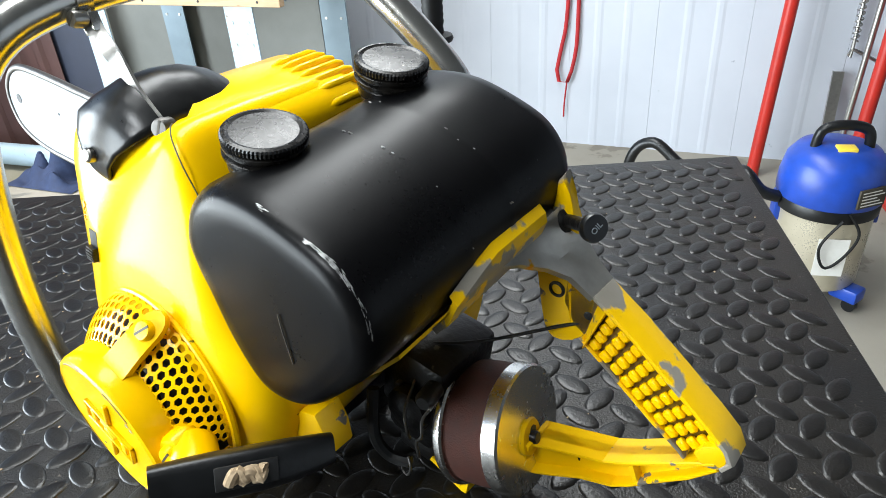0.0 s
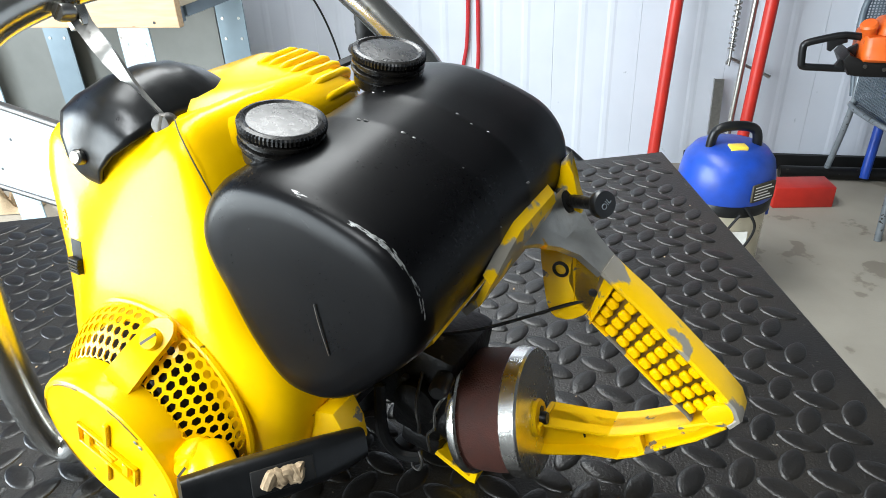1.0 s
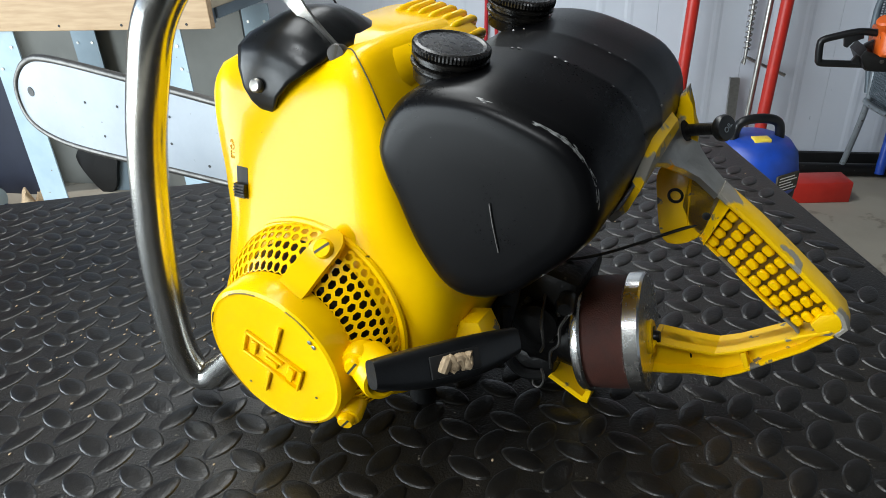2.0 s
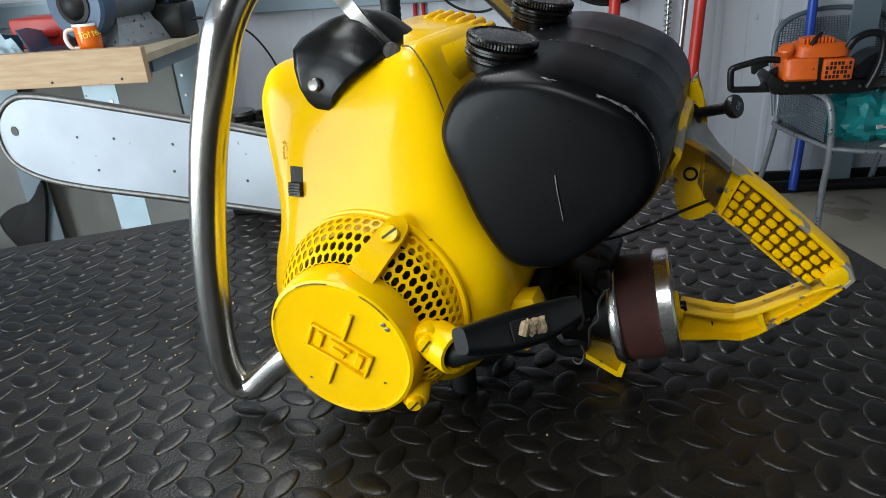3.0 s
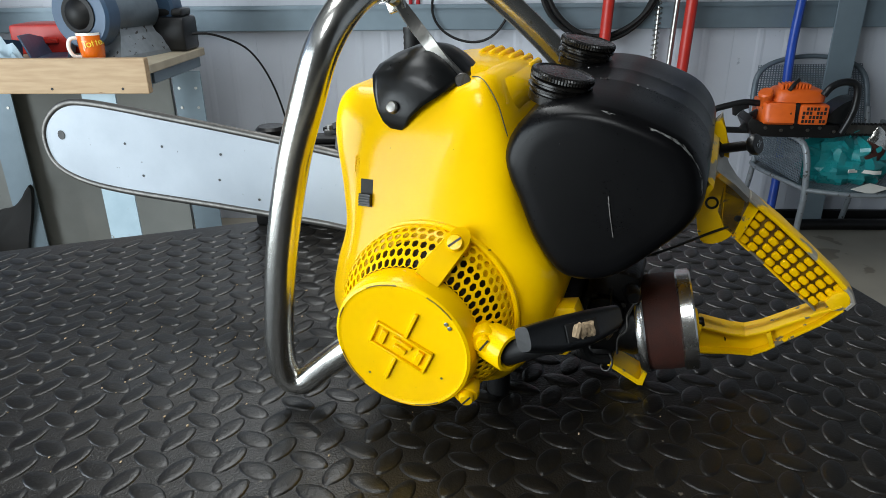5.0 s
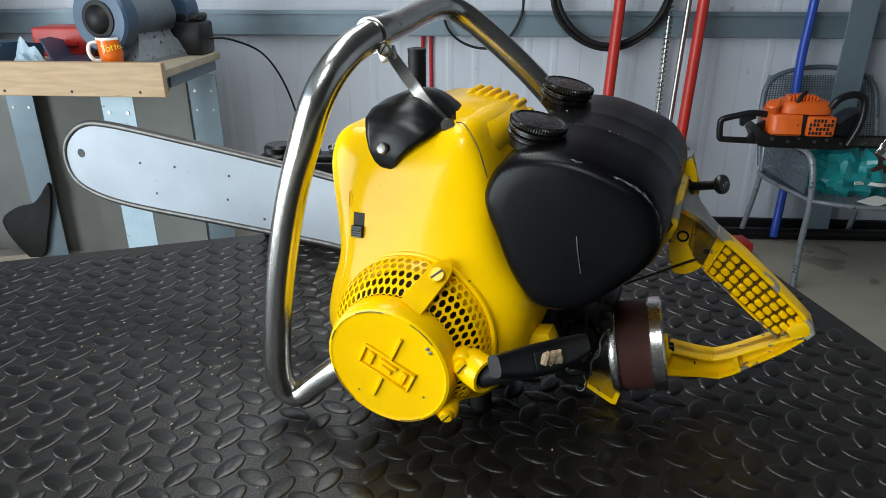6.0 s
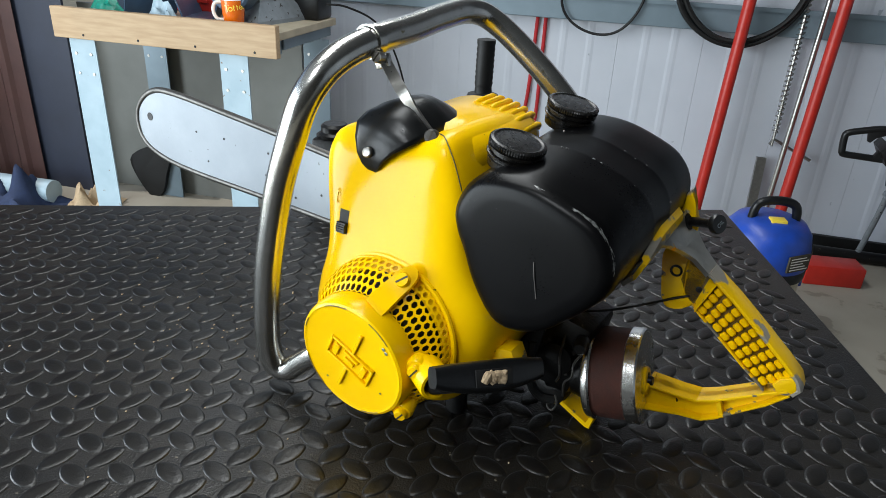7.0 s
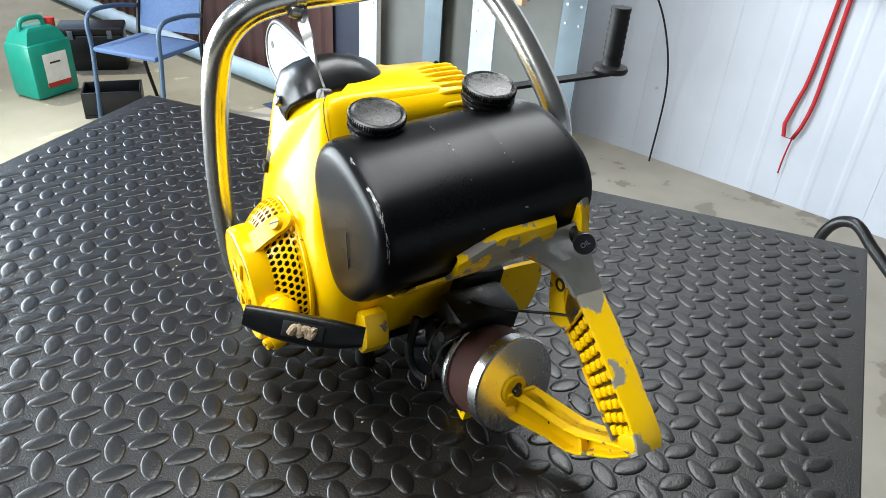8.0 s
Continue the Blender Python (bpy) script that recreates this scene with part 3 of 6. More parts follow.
# screw caps
def filler_cap(at):
    m = aim(at, (0.03, -0.07, 1))
    bm = bm_new()
    lathe(bm, [(0.027, -0.006), (0.0280, 0.002), (0.0268, 0.0032), (0.0268, 0.0048), (0.0302, 0.0062), (0.0304, 0.0084), (0.0272, 0.0098), (0.0272, 0.0116), (0.0300, 0.0130), (0.0300, 0.0150), (0.0280, 0.0165), (0.0, 0.0165)], 40, m)
    neck = part("filler_neck", bm, M_CAP, tank, "threaded black filler neck")
    bm = bm_new()
    n = 132
    lathe(bm, [(0.0, 0.017), (0.0275, 0.017), (0.0303, 0.0176), (0.0306, 0.0212), (0.0296, 0.0228), (0.0266, 0.0236), (0.0240, 0.0226), (0.012, 0.0230), (0.0, 0.0234)], n, m)
    for v in bm.verts:
        q = m.inverted() @ v.co
        r = math.hypot(q.x, q.y)
        if r > 0.029:
            k = round(math.atan2(q.y, q.x) / (2 * math.pi) * n)
            v.co = m @ Vector((q.x * (1.0 if k % 2 else 0.977), q.y * (1.0 if k % 2 else 0.977), q.z))
    part("screw_cap", bm, M_CAP, neck, "knurled black screw cap", angle=20)


filler_cap((0.051, 0.068, 0.3265))
filler_cap((0.048, 0.203, 0.3455))

# front handlebar of bent chrome tube
bm = bm_new()
tube(bm, [(-0.07, 0.01, 0.052), (-0.100, -0.002, 0.016), (-0.128, -0.004, -0.020), (-0.143, -0.006, -0.040), (-0.157, -0.010, -0.045), (-0.168, -0.016, -0.030), (-0.172, -0.026, 0.018), (-0.170, -0.038, 0.12), (-0.163, -0.043, 0.22), (-0.153, -0.043, 0.29),
          (-0.146, -0.036, 0.340), (-0.139, -0.010, 0.376), (-0.137, 0.043, 0.394), (-0.142, 0.12, 0.401), (-0.150, 0.20, 0.409), (-0.152, 0.262, 0.413), (-0.136, 0.295, 0.408), (-0.09, 0.313, 0.384), (-0.02, 0.326, 0.341), (0.03, 0.333, 0.300),
          (0.05, 0.333, 0.25), (0.045, 0.325, 0.18)], 0.0162, 24, 150)
hb = part("handlebar", bm, M_CHR, SAW, "bent chrome tube handlebar, worn at the bend")
# clamp ring, bolt and twisted stay
bm = bm_new()
lathe(bm, [(0.0164, -0.006), (0.0184, -0.006), (0.0184, 0.006), (0.0164, 0.006)], 24, aim((-0.137, 0.046, 0.3945), (0, 1, 0.08)))
box(bm, -0.008, 0.010, -0.004, 0.004, -0.026, -0.012, 0.001, Matrix.Translation((-0.128, 0.047, 0.3945)) @ Matrix.Rotation(radians(-30), 4, "Y"))
clamp = part("handlebar_clamp", bm, M_CHR, SAW)
bm = bm_new()
n = 26
rows = []
A, B = Vector((-0.120, 0.044, 0.386)), Vector((-0.036, 0.050, 0.321))
for s in np.linspace(0, 1, n):
    p = A.lerp(B, s) + Vector((0, 0, -0.004 * math.sin(math.pi * s)))
    tw = radians(25) + radians(95) * (1 / (1 + math.exp(-8 * (s - 0.40))))
    t = (B - A).normalized()
    base = Vector((0, 1, 0)) - t * t.y
    base.normalize()
    other = t.cross(base)
    wd = base * math.cos(tw) + other * math.sin(tw)
    th = t.cross(wd)
    w = 0.0064 if 0.05 < s < 0.95 else 0.0050
    rows.append([p + wd * w + th * 0.0012, p - wd * w + th * 0.0012, p - wd * w - th * 0.0012, p + wd * w - th * 0.0012])
loft(bm, rows)
stay = part("stay", bm, M_STL, SAW, "twisted flat steel stay", angle=30)
slotted_screw(SAW, (-0.117, 0.036, 0.384), (0.1, -1, 0.25), 0.0065, M_STL, turn=1.2)
slotted_screw(SAW, (-0.038, 0.046, 0.3225), (0.25, -0.92, 0.25), 0.0080, M_RAIL, turn=1.5)

# carburettor and round air filter
FA = Vector((0.918, 0.106, 0.383)).normalized()
FC = Vector((0.247, 0.183, 0.092))
FM = aim(FC, FA)
bm = bm_new()
lathe(bm, [(0.0, 0.003), (0.0570, 0.003), (0.0588, 0.001), (0.0590, -0.012), (0.0565, -0.014), (0.0, -0.014)], 48, FM)
filt = part("air_filter", bm, M_POL, SAW, "round air filter with steel end plates", angle=30)
bm = bm_new()
lathe(bm, [(0.0, -0.013), (0.0555, -0.013), (0.0568, -0.028), (0.0565, -0.046), (0.0555, -0.053), (0.0, -0.053)], 48, FM)
part("filter_element", bm, M_FIL, filt, "brown foam filter element")
bm = bm_new()
lathe(bm, [(0.0, -0.059), (0.0585, -0.052), (0.0602, -0.054), (0.0602, -0.059), (0.0580, -0.062), (0.0, -0.062)], 48, FM)
part("back_plate", bm, M_POL, filt, "steel back plate")
slotted_screw(filt, FC + FA * 0.003, FA, 0.0062, M_DRK, turn=0.4)
bm = bm_new()
box(bm, 0.122, 0.180, 0.140, 0.228, 0.036, 0.140, 0.010)
carb = part("carburettor", bm, M_DRK, SAW, "oily dark carburettor body", angle=35)
bm = bm_new()
lathe(bm, [(0.0, -0.061), (0.036, -0.061), (0.038, -0.070), (0.032, -0.086), (0.029, -0.118), (0.0, -0.118)], 28, FM)
part("intake_horn", bm, M_DRK, carb)
for nm, b in (("intake_flange", (0.086, 0.1215, 0.175, 0.238, 0.020, 0.150)), ("float_bowl", (0.132, 0.176, 0.150, 0.222, 0.008, 0.0355))):
    bm = bm_new()
    box(bm, *b, 0.006)
    part(nm, bm, M_DRK, carb)
bm = bm_new()
lathe(bm, [(0.0, 0), (0.021, 0), (0.022, 0.004), (0.021, 0.012), (0.012, 0.015), (0.0, 0.015)], 24, aim((0.152, 0.1398, 0.088), (0, -1, 0)))
part("diaphragm_cover", bm, M_DRK, carb)
for dx, dz in ((0.014, 0.014), (-0.014, 0.014), (0.014, -0.014), (-0.014, -0.014)):
    slotted_screw(carb, (0.152 + dx * 1.15, 0.137, 0.088 + dz * 1.15), (0, -1, 0), 0.0034, M_RAIL)
bm = bm_new()
lathe(bm, [(0.0, 0), (0.009, 0), (0.009, 0.02), (0.006, 0.024), (0.0, 0.024)], 16, aim((0.172, 0.141, 0.122), (0.2, -1, 0.1)))
part("adjuster", bm, M_DRK, carb)
for pts, r, mt, nm in (([(0.150, 0.142, 0.118), (0.158, 0.120, 0.100), (0.166, 0.116, 0.080), (0.163, 0.125, 0.062)], 0.0016, M_RAIL, "linkage_rod"),
                       ([(0.120, 0.120, 0.100), (0.135, 0.108, 0.060), (0.152, 0.112, 0.040), (0.172, 0.118, 0.042)], 0.0058, M_BLK, "fuel_hose"),
                       ([(0.170, 0.116, 0.050), (0.176, 0.113, 0.042), (0.174, 0.113, 0.030), (0.166, 0.115, 0.030), (0.165, 0.116, 0.045)], 0.0013, M_RAIL, "wire_clip"),
                       ([(0.180, 0.130, 0.115), (0.176, 0.122, 0.100), (0.180, 0.118, 0.085), (0.174, 0.120, 0.07), (0.178, 0.122, 0.05)], 0.0015, M_RAIL, "return_spring"),
                       ([(0.13, 0.16, 0.135), (0.18, 0.19, 0.150), (0.24, 0.216, 0.190), (0.262, 0.222, 0.205)], 0.0016, M_BLK, "throttle_rod")):
    bm = bm_new()
    tube(bm, pts, r, 8, 26)
    part(nm, bm, mt, carb)
bm = bm_new()
plate(bm, [(0.172, 0.014), (0.212, 0.002), (0.218, 0.003), (0.219, 0.030), (0.215, 0.034), (0.212, 0.008), (0.174, 0.020)], 0.150, 0.192, 0.001)
part("filter_bracket", bm, M_YELW, SAW, "chipped yellow sheet bracket", smooth=False)
DOWN = (SAW_AT.to_3x3().inverted() @ Vector((0, 0, -1))).normalized()
for x, y in ((-0.07, 0.09), (0.05, 0.09), (-0.07, 0.20), (0.05, 0.20)):
    top = Vector((x, y, 0.026))
    drop = ((SAW_AT @ top).z + 0.0042) / 0.754
    bm = bm_new()
    lathe(bm, [(0.0, 0.0), (0.011, 0.0), (0.014, drop - 0.006), (0.0128, drop), (0.0, drop)], 18, aim(top, DOWN))
    part("foot", bm, M_BLK, SAW, "black rubber foot")
# yellow side cover on the clutch side
bm = bm_new()
plate(bm, smooth_loop([(0.222, 0.030), (0.310, 0.034), (0.322, 0.060), (0.320, 0.112), (0.300, 0.128), (0.224, 0.122)], 30), -0.003, 0.003, 0.002)
for v in bm.verts:
    v.co = Vector((0.104 + v.co.y - 0.06 * (v.co.x - 0.26), v.co.x, v.co.z))
part("side_cover", bm, M_YELL, SAW, "yellow side cover plate", angle=30)
# dark engine block and crankcase between cowl and bar
bm = bm_new()
box(bm, -0.12, 0.085, 0.05, 0.235, 0.022, 0.20, 0.012)
box(bm, -0.09, 0.012, 0.06, 0.215, 0.17, 0.305, 0.012)
part("crankcase", bm, M_DRK, SAW, "dark oily crankcase")
# lug of the cowl beside the carburettor
bm = bm_new()
plate(bm, [(0.095, 0.062), (0.128, 0.070), (0.140, 0.092), (0.134, 0.112), (0.122, 0.128), (0.098, 0.118)], 0.045, 0.075, 0.004)
part("cowl_lug", bm, M_YELL, SAW, "chipped yellow mounting lug")
bm = bm_new()
lathe(bm, [(0.0, 0), (0.009, 0), (0.009, 0.008), (0.0, 0.009)], 6, aim((0.118, 0.046, 0.083), (0.2, -1, -0.1)))
part("nut", bm, M_DRK, SAW)

# rear handle: saddle round the tank, cast bridge, waffle grip, lower arm, guard
bm = bm_new()
SADDLE = [(0.2015, 0.2900), (0.2075, 0.274), (0.2030, 0.250), (0.194, 0.236)]
rows = []
for y in np.linspace(0.088, 0.200, 8):
    lift = 0.115 * (y - 0.03)
    drop = 0.016 * max(0.0, 1 - (y - 0.088) / 0.045)
    sec = [(x + 0.002 + (0.003 * drop / 0.016 if k == 0 else 0), y, z + lift * (0.7 if k == 0 else 1.0) - (drop if k == 0 else drop * 0.3 if k == 1 else 0)) for k, (x, z) in enumerate(SADDLE)]
    rows.append(sec + [(x + 0.0045 + 0.003 * (k == 0), y, z - 0.0025 - 0.003 * (k == 0)) for k, (x, y, z) in enumerate(sec)][::-1])
loft(bm, rows)
part("tank_bracket", bm, M_YELB, SAW, "chipped yellow bracket along the tank", angle=30)
# cradle sheet under the tank
bm = bm_new()
rows = []
for y in np.linspace(0.060, 0.225, 6):
    lift = 0.115 * (y - 0.03)
    sec = [(x, y, z + lift) for x, z in ((0.190, 0.2285), (0.174, 0.2055), (0.152, 0.1800), (0.126, 0.1665), (0.100, 0.1665))]
    rows.append(sec + [(x + 0.001, y, z - 0.0035) for x, y, z in sec][::-1])
loft(bm, rows)
part("cradle", bm, M_YELW, SAW, "yellow cradle sheet under the tank", angle=30)
bm = bm_new()
secs = []
for f, (xa, ya, za), (xb, yb, zb) in ((0, (0.2085, 0.135, 0.278), (0.212, 0.240, 0.297)), (1, (0.218, 0.162, 0.272), (0.221, 0.241, 0.284)), (2, (0.230, 0.186, 0.262), (0.233, 0.241, 0.266)),
                                      (3, (0.244, 0.201, 0.253), (0.246, 0.241, 0.254)), (4, (0.264, 0.207, 0.240), (0.266, 0.240, 0.241))):
    up, lo = [], []
    for s in np.linspace(0, 1, 7):
        q = Vector((xa, ya, za)).lerp(Vector((xb, yb, zb)), s) + Vector((0.5, 0, 0.8)) * (-0.006 * math.sin(math.pi * s) * (f < 3))
        up.append(q)
        lo.append(q + Vector((-0.0025, 0, -0.0045)))
    secs.append(up + lo[::-1])
loft(bm, secs)
part("handle_bridge", bm, M_BARE, SAW, "cast bridge with paint worn to bare metal", angle=30)
bm = bm_new()
plate(bm, [(0.203, 0.286), (0.203, 0.312), (0.208, 0.322), (0.214, 0.304), (0.227, 0.287), (0.230, 0.274), (0.214, 0.276)], 0.226, 0.236, 0.0025)
part("upright_tab", bm, M_YELB, SAW, "chipped yellow tab beside the tank", angle=30)
# web with the waffle pattern, spine and inner flange
GU0, GU1, GL0, GL1 = Vector((0.275, 0, 0.230)), Vector((0.394, 0, 0.166)), Vector((0.266, 0, 0.190)), Vector((0.368, 0, 0.137))
# the web between the pads is a darker mottled yellow
bm = bm_new()
plate(bm, [(0.232, 0.258), (0.262, 0.238), (GU0.x, GU0.z), (GU1.x, GU1.z), (GL1.x, GL1.z), (GL0.x, GL0.z), (0.250, 0.196), (0.236, 0.214)], 0.219, 0.229, 0.001)
grip = part("grip", bm, M_YELD, SAW, "chipped yellow grip with a waffle pattern", angle=35)
def strip(path, y0, y1, th, name, mat_, parent):
    bm = bm_new()
    secs = []
    for i, (x, z) in enumerate(path):
        a, b = path[max(0, i - 1)], path[min(len(path) - 1, i + 1)]
        d = Vector((b[0] - a[0], b[1] - a[1])).normalized()
        nx, nz = -d.y * th, d.x * th
        secs.append([(x, y0 + 0.0012, z), (x, y1 - 0.0012, z), (x + nx * 0.3, y1, z + nz * 0.3), (x + nx * 0.75, y1, z + nz * 0.75), (x + nx, y1 - 0.003, z + nz), (x + nx, y0 + 0.003, z + nz), (x + nx * 0.75, y0, z + nz * 0.75), (x + nx * 0.3, y0, z + nz * 0.3)])
    loft(bm, secs)
    return part(name, bm, mat_, parent, angle=30)


strip([(0.262, 0.238), (0.275, 0.2315), (0.300, 0.2195), (0.340, 0.197), (0.375, 0.1765), (0.394, 0.164), (0.400, 0.156), (0.396, 0.148)], 0.207, 0.240, 0.006, "spine", M_YELB, grip)
strip([(0.372, 0.1345), (0.366, 0.139), (0.340, 0.1515), (0.300, 0.1735), (0.272, 0.188), (0.262, 0.194)], 0.211, 0.238, 0.003, "inner_flange", M_YELW, grip)
bm = bm_new()
plate(bm, [(0.380, 0.160), (0.391, 0.168), (0.398, 0.163), (0.4005, 0.153), (0.397, 0.145), (0.386, 0.140), (0.376, 0.148)], 0.2075, 0.243, 0.0016)
part("end_boss", bm, M_YELW, grip)
pm = mesh_of("grip_pad", (lambda b: (box(b, -0.0052, 0.0052, -0.0052, 0.0012, -0.0046, 0.0046, 0.0018, None, 1), b)[1])(bm_new()), M_YEL)
NP = 9
for i in range(NP):
    for j in range(4):
        s, v = (i + 0.55) / NP, (j + 0.5) / 4
        p = GU0.lerp(GU1, s).lerp(GL0.lerp(GL1, s), v)
        d = (GU1 - GU0).lerp(GL1 - GL0, v)
        hgt = (GU0.lerp(GU1, s) - GL0.lerp(GL1, s)).length / 4
        pad = new("grip_pad", pm)
        pad.parent = grip
        pad.matrix_basis = Matrix.Translation((p.x, 0.2175, p.z)) @ Matrix.Rotation(math.atan2(-d.z, d.x), 4, "Y") @ Matrix.Diagonal((1, 1, hgt / 0.0112, 1))
# lower arm: a channel with raised edges
ARM = [(0.392, 0.150), (0.374, 0.134), (0.350, 0.110), (0.330, 0.090), (0.313, 0.079), (0.294, 0.080), (0.273, 0.086), (0.256, 0.091)]
ARML = [(0.398, 0.144), (0.382, 0.118), (0.358, 0.088), (0.342, 0.066), (0.328, 0.055), (0.302, 0.053), (0.281, 0.054), (0.262, 0.055)]
ARMY = [0.207, 0.208, 0.210, 0.212, 0.210, 0.200, 0.184, 0.171]


def arm_strip(path, th, name):
    bm = bm_new()
    secs = []
    for i, (x, z) in enumerate(path):
        a, b = path[max(0, i - 1)], path[min(len(path) - 1, i + 1)]
        d = Vector((b[0] - a[0], b[1] - a[1])).normalized()
        nx, nz = d.y * th, -d.x * th
        y0, y1 = ARMY[i], ARMY[i] + 0.036
        secs.append([(x, y0 + 0.001, z), (x, y1 - 0.001, z), (x + nx * 0.3, y1, z + nz * 0.3), (x + nx * 0.75, y1, z + nz * 0.75), (x + nx, y1 - 0.002, z + nz), (x + nx, y0 + 0.002, z + nz), (x + nx * 0.75, y0, z + nz * 0.75), (x + nx * 0.3, y0, z + nz * 0.3)])
    loft(bm, secs)
    return part(name, bm, M_YELL, arm, angle=30)


bm = bm_new()
loft(bm, [[(a[0], y + 0.012, a[1]), (a[0], y + 0.024, a[1]), (b[0], y + 0.024, b[1]), (b[0], y + 0.012, b[1])] for a, b, y in zip(ARM, ARML, ARMY)])
arm = part("lower_arm", bm, M_YELL, SAW, "chipped yellow lower handle arm", angle=35)
arm_strip(ARM, -0.0036, "upper_flange")
arm_strip(ARML, 0.0036, "lower_flange")
# rib across the channel below the grip, and the end tab bolted to the filter plate
bm = bm_new()
plate(bm, [(0.334, 0.088), (0.338, 0.092), (0.349, 0.074), (0.345, 0.070)], 0.2125, 0.226, 0.001)
part("rib", bm, M_YELW, arm)
bm = bm_new()
lathe(bm, [(0.0, 0.0036), (0.017, 0.0036), (0.0175, 0.007), (0.0160, 0.009), (0.0, 0.009)], 20, aim(FC + Vector((0.0, -0.004, -0.004)), FA))
box(bm, 0.0036, 0.0090, 0.168, 0.206, 0.056, 0.092, 0.002, Matrix.Translation((0.251, 0, 0)))
part("end_tab", bm, M_YELL, arm)
slotted_screw(arm, FC + FA * 0.0105 + Vector((0.0, -0.004, -0.004)), FA, 0.0060, M_DRK, turn=0.4)
for x, z in ((0.290, 0.066),):
    bm = bm_new()
    lathe(bm, [(0.0, -0.004), (0.0046, -0.004), (0.0046, 0.0018), (0.0, 0.0022)], 12, aim((x, 0.209, z), (0.3, -1, 0)))
    part("bolt", bm, M_DRK, arm)
# trigger guard: a plate with a rounded foot and a folded, concave throat towards the grip
bm = bm_new()
plate(bm, smooth_loop([(0.206, 0.240), (0.214, 0.210), (0.226, 0.180), (0.236, 0.172), (0.252, 0.180), (0.261, 0.192), (0.262, 0.214), (0.258, 0.240), (0.236, 0.252), (0.218, 0.254)], 44), 0.219, 0.224, 0.0015)
guard = part("trigger_guard", bm, M_YELL, SAW, "yellow trigger guard plate with a rounded foot")
bm = bm_new()
rows = []
for v in np.linspace(0, 1, 9):
    a, b = Vector((0.232, 0.216, 0.252)).lerp(Vector((0.247, 0.218, 0.196)), v), Vector((0.276, 0.208, 0.232)).lerp(Vector((0.267, 0.212, 0.189)), v)
    sec = [a.lerp(b, s) + Vector((0, 0.013 * math.sin(math.pi * s) ** 0.8 - 0.006 * s * v, 0)) for s in np.linspace(0, 1, 11)]
    rows.append(sec + [q + Vector((0.0008, 0.003, 0)) for q in sec][::-1])
loft(bm, rows)
part("throat", bm, M_YELL, guard, "folded yellow sheet between guard and grip", angle=50)
bm = bm_new()
lathe(bm, [(0.0075, -0.004), (0.0075, 0.0008), (0.0050, 0.0014), (0.0046, -0.0030), (0.0, -0.0030)], 18, aim((0.228, 0.2188, 0.222), (0, -1, 0)))
part("guard_bolt", bm, M_DRK, guard)
bm = bm_new()
lathe(bm, [(0.0, -0.004), (0.0040, -0.004), (0.0038, 0.002), (0.0, 0.0025)], 14, aim((0.260, 0.2205, 0.212), (0, -1, 0)))
part("guard_bolt", bm, M_DRK, guard)
# oil pump knob
KNOB_TURN = 45
bm = bm_new()
lathe(bm, [(0.0055, -0.045), (0.0055, -0.004), (0.006, 0)], 14, aim((0.247, 0.207, 0.299), (0.62, -0.42, 0.36)))
lathe(bm, [(0.0, -0.046), (0.010, -0.046), (0.010, -0.038), (0.0055, -0.036)], 14, aim((0.247, 0.207, 0.299), (0.62, -0.42, 0.36)))
rod = part("oil_rod", bm, M_DRK, SAW, "steel oil pump rod")
bm = bm_new()
lathe(bm, [(0.0, -0.004), (0.0085, -0.004), (0.0110, -0.001), (0.0115, 0.003), (0.0103, 0.0055), (0.0, 0.0066)], 26, aim((0.247, 0.207, 0.299), (0.62, -0.42, 0.36)))
knob = part("oil_knob", bm, M_PLA, rod, "black oil pump knob with worn white letters")
cu = bpy.data.curves.new("knob_text", "FONT")
cu.body, cu.size, cu.extrude, cu.align_x, cu.align_y = "OIL", 0.0066, 0.0003, "CENTER", "CENTER"
tx = new("knob_lettering", cu)
tx.parent = knob
tx.matrix_basis = aim((0.247, 0.207, 0.299), (0.62, -0.42, 0.36)) @ Matrix.Translation((0, 0, 0.0066)) @ Matrix.Rotation(radians(KNOB_TURN), 4, "Z")
cu.materials.append(M_TUBE)

# guide bar with chain rail
BAR = smooth_loop([(-0.10, 0.172), (-0.25, 0.170), (-0.40, 0.170), (-0.60, 0.166), (-0.78, 0.160), (-0.845, 0.146), (-0.882, 0.112), (-0.886, 0.078), (-0.862, 0.045), (-0.80, 0.030), (-0.70, 0.031), (-0.50, 0.048), (-0.30, 0.064), (-0.10, 0.078)], 120)
BAR = [(x * 0.875, z - 0.011 - 0.048 * max(0, -x - 0.1)) for x, z in BAR]
bm = bm_new()
plate(bm, [tuple(q) for q in BAR], 0.222, 0.228, 0.001)
bar = part("guide_bar", bm, M_BAR, SAW, "long pale steel guide bar with worn finish", angle=30)
bm = bm_new()
ring = [(x, 0.225, z) for x, z in BAR]
tube(bm, ring[8:112], 0.0058, 10, 160)
part("chain_rail", bm, M_RAIL, bar, "dull grey edge rail of the bar")
for x, z in ((-0.845, 0.098), (-0.70, 0.11), (-0.62, 0.12), (-0.50, 0.13), (-0.50, 0.09), (-0.36, 0.10), (-0.66, 0.065), (-0.42, 0.075)):
    r = 0.0075 if x < -0.8 else 0.002
    bm = bm_new()
    lathe(bm, [(0.0, 0.0), (r, 0.0), (r, 0.0006), (0.0, 0.0006)], 16, aim((x * 0.875, 0.2218, z - 0.011 - 0.048 * (-x - 0.1)), (0, -1, 0)))
    part("bar_hole", bm, M_SLOT, bar, "dark hole in the bar", smooth=False)
bm = bm_new()
